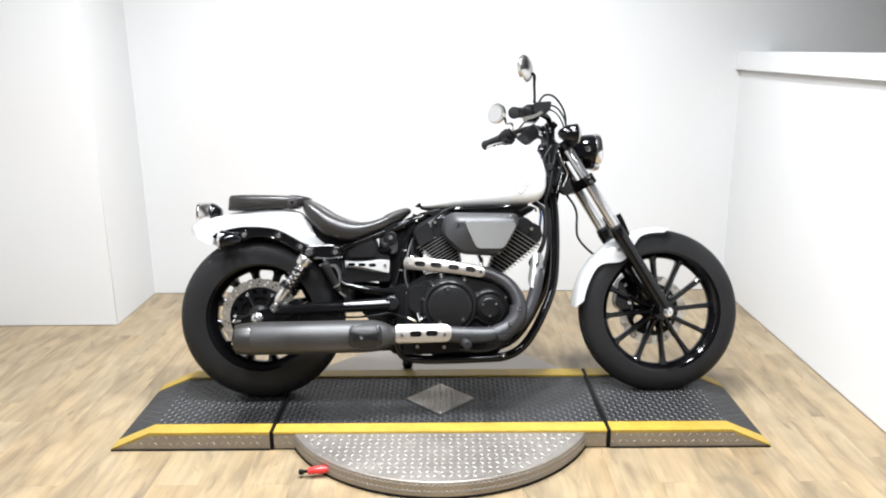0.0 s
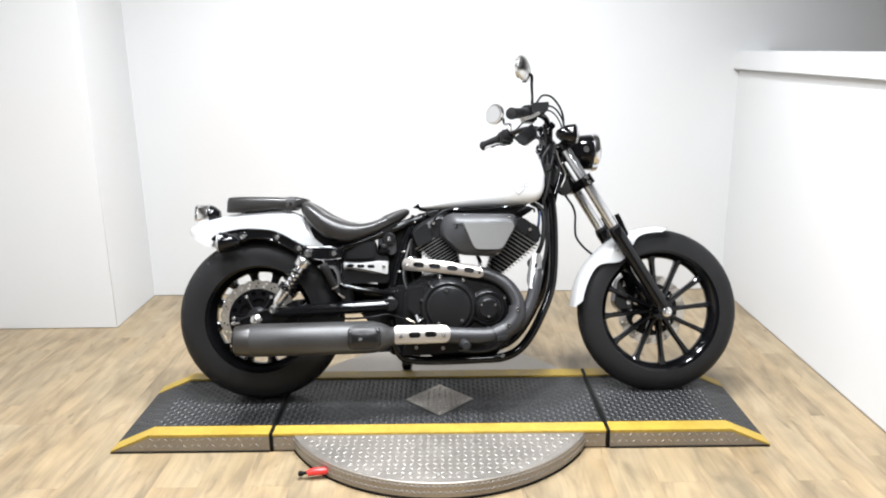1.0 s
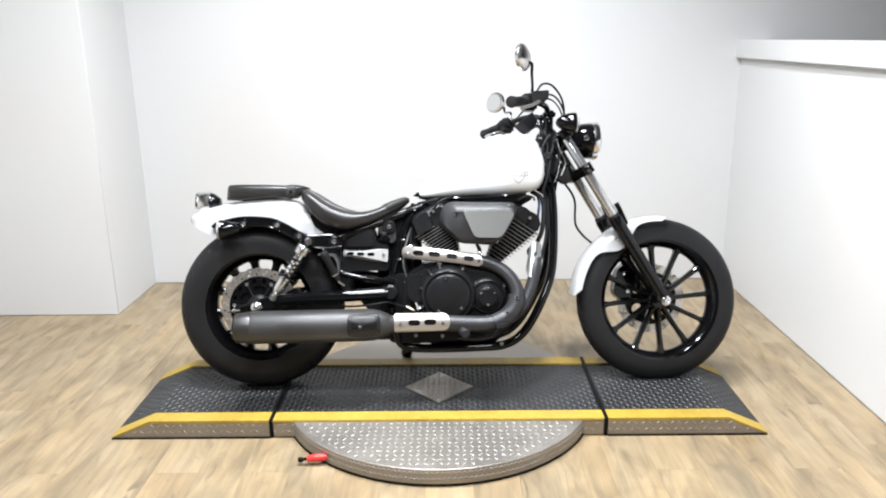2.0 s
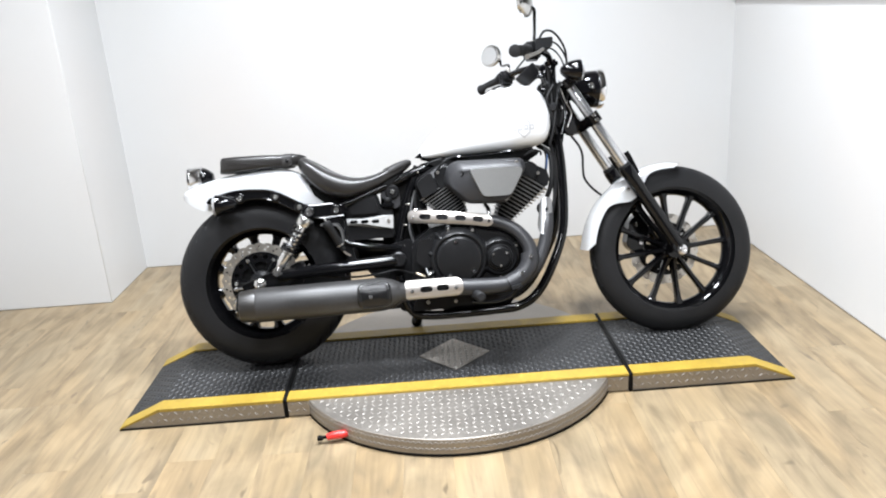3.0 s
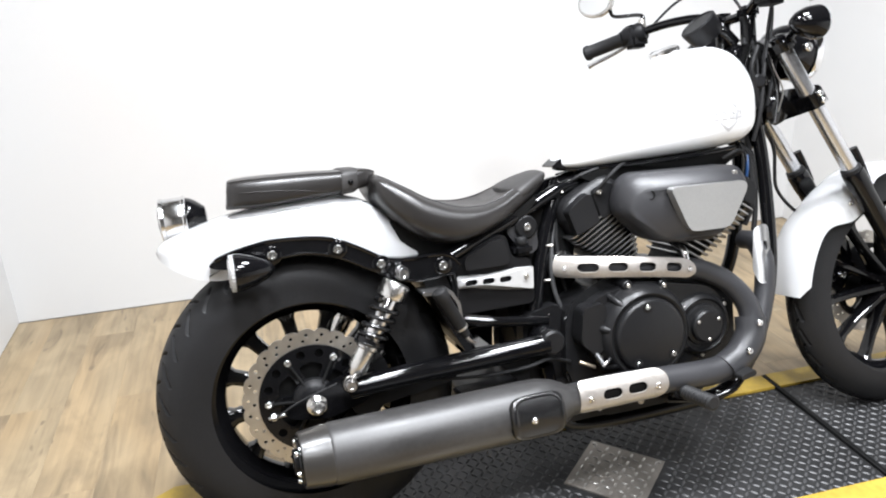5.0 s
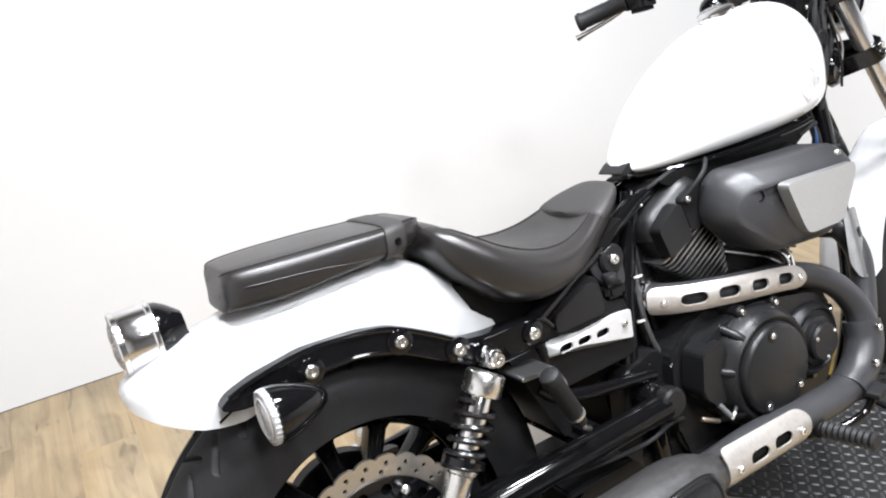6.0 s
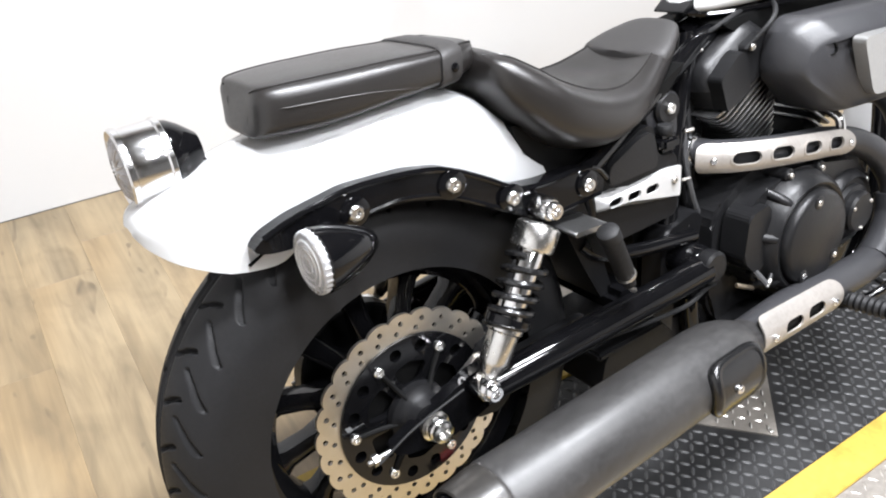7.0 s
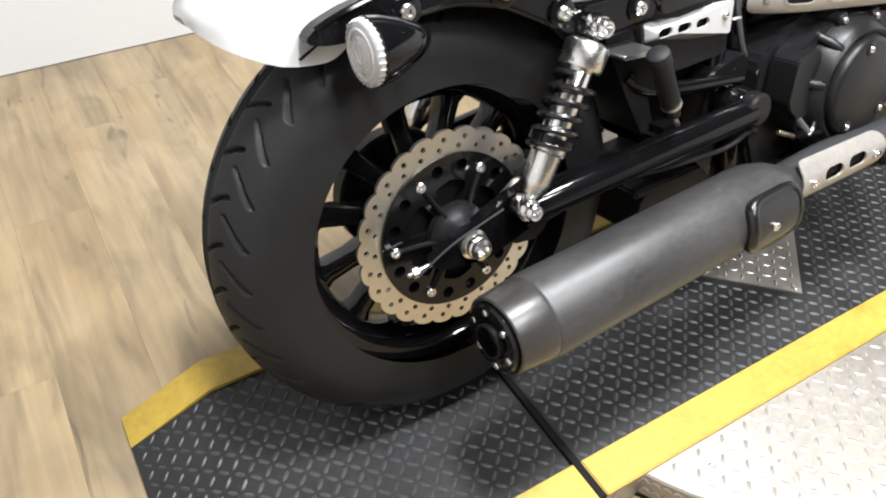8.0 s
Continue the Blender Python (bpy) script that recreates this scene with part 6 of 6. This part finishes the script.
# cables and hoses
def cable(name, pts, r=0.004, label="black control cable", mat=None, fixed=False):
    bm = tube(pts, r, 8)
    return part(name, bm if fixed else moved(bm, TURN_BARS), mat or GRIP, bike, label)


cable("brake_hose", [(1.04, -0.25, 1.075), (1.075, -0.21, 1.115), (1.13, -0.14, 1.12), (1.18, -0.08, 1.07), (1.19, -0.04, 0.98), (1.19, -0.02, 0.86)], 0.0042, "black rubber brake hose")
cable("throttle_cable", [(1.02, -0.24, 1.03), (1.09, -0.16, 1.085), (1.15, -0.1, 1.085), (1.19, -0.06, 1.02), (1.17, -0.05, 0.90), (1.12, -0.05, 0.82)], 0.0036)
cable("clutch_cable", [(1.02, 0.24, 1.03), (1.10, 0.17, 1.11), (1.17, 0.1, 1.12), (1.21, 0.06, 1.04), (1.20, 0.05, 0.92), (1.14, 0.05, 0.8)], 0.0036)
cable("front_brake_line", [(1.19, 0.03, 0.79), (1.205, 0.035, 0.765), (1.235, 0.04, 0.722), (1.246, 0.04, 0.685), (1.245, 0.04, 0.640), (1.248, 0.042, 0.60), (1.268, 0.045, 0.567), (1.300, 0.05, 0.536), (1.35, 0.065, 0.50), (1.42, 0.085, 0.44)], 0.0046, "black front brake line", fixed=True)
cable("wiring_sleeve", [(1.17, 0.01, 0.95), (1.10, 0.045, 0.90), (1.10, 0.05, 0.82), (1.06, 0.04, 0.75)], 0.008, "black wiring sleeve", fixed=True)
cable("clutch_release_cable", [(0.665, -0.01, 0.705), (0.623, -0.022, 0.672), (0.580, -0.045, 0.584), (0.556, -0.079, 0.469), (0.578, -0.098, 0.385), (0.598, -0.160, 0.335), (0.610, -0.193, 0.300)], 0.0052, "black clutch cable along the engine", CABLE, True)
cable("rear_brake_hose", [(0.56, -0.13, 0.30), (0.50, -0.16, 0.325), (0.44, -0.165, 0.318), (0.34, -0.14, 0.31), (0.2, -0.125, 0.325), (0.12, -0.118, 0.35)], 0.004, "black rear brake hose", fixed=True)
cable("spark_lead", [(0.665, -0.095, 0.66), (0.70, -0.115, 0.70), (0.74, -0.09, 0.715), (0.78, -0.05, 0.71)], 0.004, "black spark plug lead", fixed=True)
cable("spark_lead", [(1.0, -0.09, 0.70), (1.03, -0.10, 0.715), (1.06, -0.08, 0.71), (1.07, -0.04, 0.70)], 0.004, "black spark plug lead", fixed=True)
cable("breather_hose", [(1.06, -0.03, 0.735), (1.098, -0.045, 0.705), (1.104, -0.055, 0.65), (1.095, -0.06, 0.58), (1.075, -0.055, 0.53)], 0.009, "black breather hose by the frame tube", fixed=True)
cable("wiring_sleeve", [(1.09, -0.02, 0.80), (1.112, -0.035, 0.72), (1.118, -0.045, 0.64), (1.112, -0.05, 0.55), (1.09, -0.06, 0.47)], 0.0065, "black wiring sleeve", fixed=True)
cable("blue_wire", [(1.090, -0.058, 0.698), (1.086, -0.064, 0.672), (1.083, -0.062, 0.645)], 0.0036, "short blue wire sleeve at the steering head", BLUE, True)
cable("steel_line", [(1.075, -0.05, 0.73), (1.085, -0.06, 0.69), (1.082, -0.055, 0.64), (1.09, -0.05, 0.60)], 0.004, "grey hose behind the frame tube", ENGINE, True)
arm = part("release_arm", tube([(0.614, -0.190, 0.299), (0.626, -0.188, 0.307), (0.640, -0.178, 0.319)], 0.0040, 10), ENGINE, bike, "black clutch release arm")
part("cable_end", bar((0.607, -0.194, 0.297), (0.620, -0.192, 0.306), 0.0036, 10), STEEL, arm, "bright cable end")
part("arm_bolt", bolt((0.640, -0.180, 0.319), (0, -1, 0), 0.0055), STEEL, arm)
part("hose_union", bar((0.565, -0.168, 0.308), (0.598, -0.175, 0.292), 0.0042), COPPER, bike, "brass hose union")

# rear caliper, pegs, pedal, stand
cal = part("rear_caliper", prism(round_poly([(0.07, 0.27), (0.10, 0.36), (0.15, 0.385), (0.165, 0.33), (0.13, 0.26)], 0.016), -0.055, -0.108, 0.008), MATTE, bike, "black rear brake caliper")
part("bracket", prism(round_poly([(0.02, 0.32), (0.10, 0.37), (0.13, 0.33), (0.05, 0.29)], 0.01), -0.098, -0.107, 0.003, 1), STEEL, cal)
for s in (-1, 1):
    pg = part("foot_peg", lathe([(0.008, 0), (0.012, 0.004), (0.014, 0.02)] + [(0.0165 if i % 2 else 0.0135, 0.022 + 0.0052 * i) for i in range(17)] + [(0.017, 0.112), (0.012, 0.116)], (0.772, s * 0.222, 0.222), (0.05, s, 0.05), 18), GRIP, bike, "ribbed black rubber foot peg")
    part("mount", tube([(0.79, s * 0.10, 0.195), (0.79, s * 0.16, 0.20), (0.772, s * 0.232, 0.222)], 0.018, 12), MATTE, pg)
    part("spring_pin", bar((0.760, s * 0.216, 0.206), (0.760, s * 0.216, 0.236), 0.005), MATTE, pg)
pedal = part("brake_pedal", tube([(0.76, -0.19, 0.19), (0.83, -0.225, 0.19), (0.885, -0.245, 0.205), (0.912, -0.25, 0.232)], 0.0075, 10), GLOSS, bike, "black brake pedal")
part("pedal_pad", prism(round_poly([(0.895, 0.232), (0.932, 0.240), (0.930, 0.252), (0.895, 0.244)], 0.004), -0.272, -0.222, 0.003, 1), GRIP, pedal)
stand = part("side_stand", tube([(0.63, 0.11, 0.145), (0.60, 0.16, 0.115), (0.56, 0.235, 0.070)], 0.011, 12), GLOSS, bike, "black side stand")
part("foot", bar((0.558, 0.238, 0.074), (0.551, 0.250, 0.047), 0.022, 16), GLOSS, stand)
part("drain_hose", tube([(0.545, -0.06, 0.16), (0.546, -0.065, 0.135), (0.545, -0.066, 0.11)], 0.004, 8), GRIP, bike, "black drain hose under the frame")
part("under_bracket", prism(round_poly([(0.54, 0.165), (0.68, 0.165), (0.74, 0.19), (0.74, 0.215), (0.56, 0.21)], 0.01), -0.14, -0.12, 0.004, 1), MATTE, bike, "black bracket under the exhaust")
# added block, not a real part: its near-black stands for shade under the tank
part("fuel_rail_cover", prism(round_poly([(0.64, 0.70), (0.70, 0.708), (1.05, 0.722), (1.06, 0.705), (1.0, 0.67), (0.72, 0.66)], 0.012), -0.07, 0.07, 0.006), DARK, bike, "added dark block for the shade beneath the tank")
part("left_case", lathe([(0.115, 0), (0.112, 0.03), (0.09, 0.045), (0.004, 0.05)], (0.70, 0.12, 0.37), (0, 1, 0), 40), ENGINE, engine)
part("drive_belt_guard", prism(round_poly([(0.20, 0.41), (0.26, 0.415), (0.5, 0.40), (0.5, 0.36), (0.26, 0.375), (0.20, 0.385)], 0.01), 0.08, 0.11, 0.004, 1), MATTE, bike, "black belt guard")

# ---- floor boards, last ----
PLANK_W, PLANK_L = 0.152, 0.914
floor = thing("floor", block(LEFT, FAR_RIGHT, FRONT, BACK, -0.06, -0.008, 0, 1), OAK, "pale oak board floor", "floor", kind="structure")


def plank_mesh(w, l):
    bm = bmesh.new()
    b = 0.0002
    rings = [[(0, 0), (w, 0), (w, l), (0, l)], [(0, 0), (w, 0), (w, l), (0, l)], [(b, b), (w - b, b), (w - b, l - b), (b, l - b)]]
    vs = [[bm.verts.new((x, y, z)) for x, y in ring] for ring, z in zip(rings, (-0.008, -b, 0))]
    for a, c in zip(vs, vs[1:]):
        for i in range(4):
            bm.faces.new((a[i], a[(i + 1) % 4], c[(i + 1) % 4], c[i]))
    bm.faces.new(vs[2])
    me = mesh_of("plank", bm)
    me.materials.append(OAK)
    return me


boards = random.Random(7)
PLANKS = {}


def plank(x, y0, y1, w):
    key = (round(w, 4), round(y1 - y0, 4))
    if key not in PLANKS:
        PLANKS[key] = plank_mesh(key[0], key[1])
    ob = new("plank", PLANKS[key])
    ob.parent = floor
    ob.location = (x, y0, 0)


cols = math.ceil((RIGHT - LEFT) / PLANK_W)
for i in range(cols):
    x = LEFT + i * PLANK_W
    w = min(PLANK_W, RIGHT - x) - 0.0002
    y = FRONT - boards.choice([0.0, 0.3, 0.6, 0.15, 0.45, 0.75])
    stop = STEP_Y if x + w < STEP_X else BACK
    while y < stop - 0.02:
        if y + PLANK_L > FRONT + 0.02:
            plank(x, max(y, FRONT), min(y + PLANK_L, stop) - 0.0002, w)
        y += PLANK_L
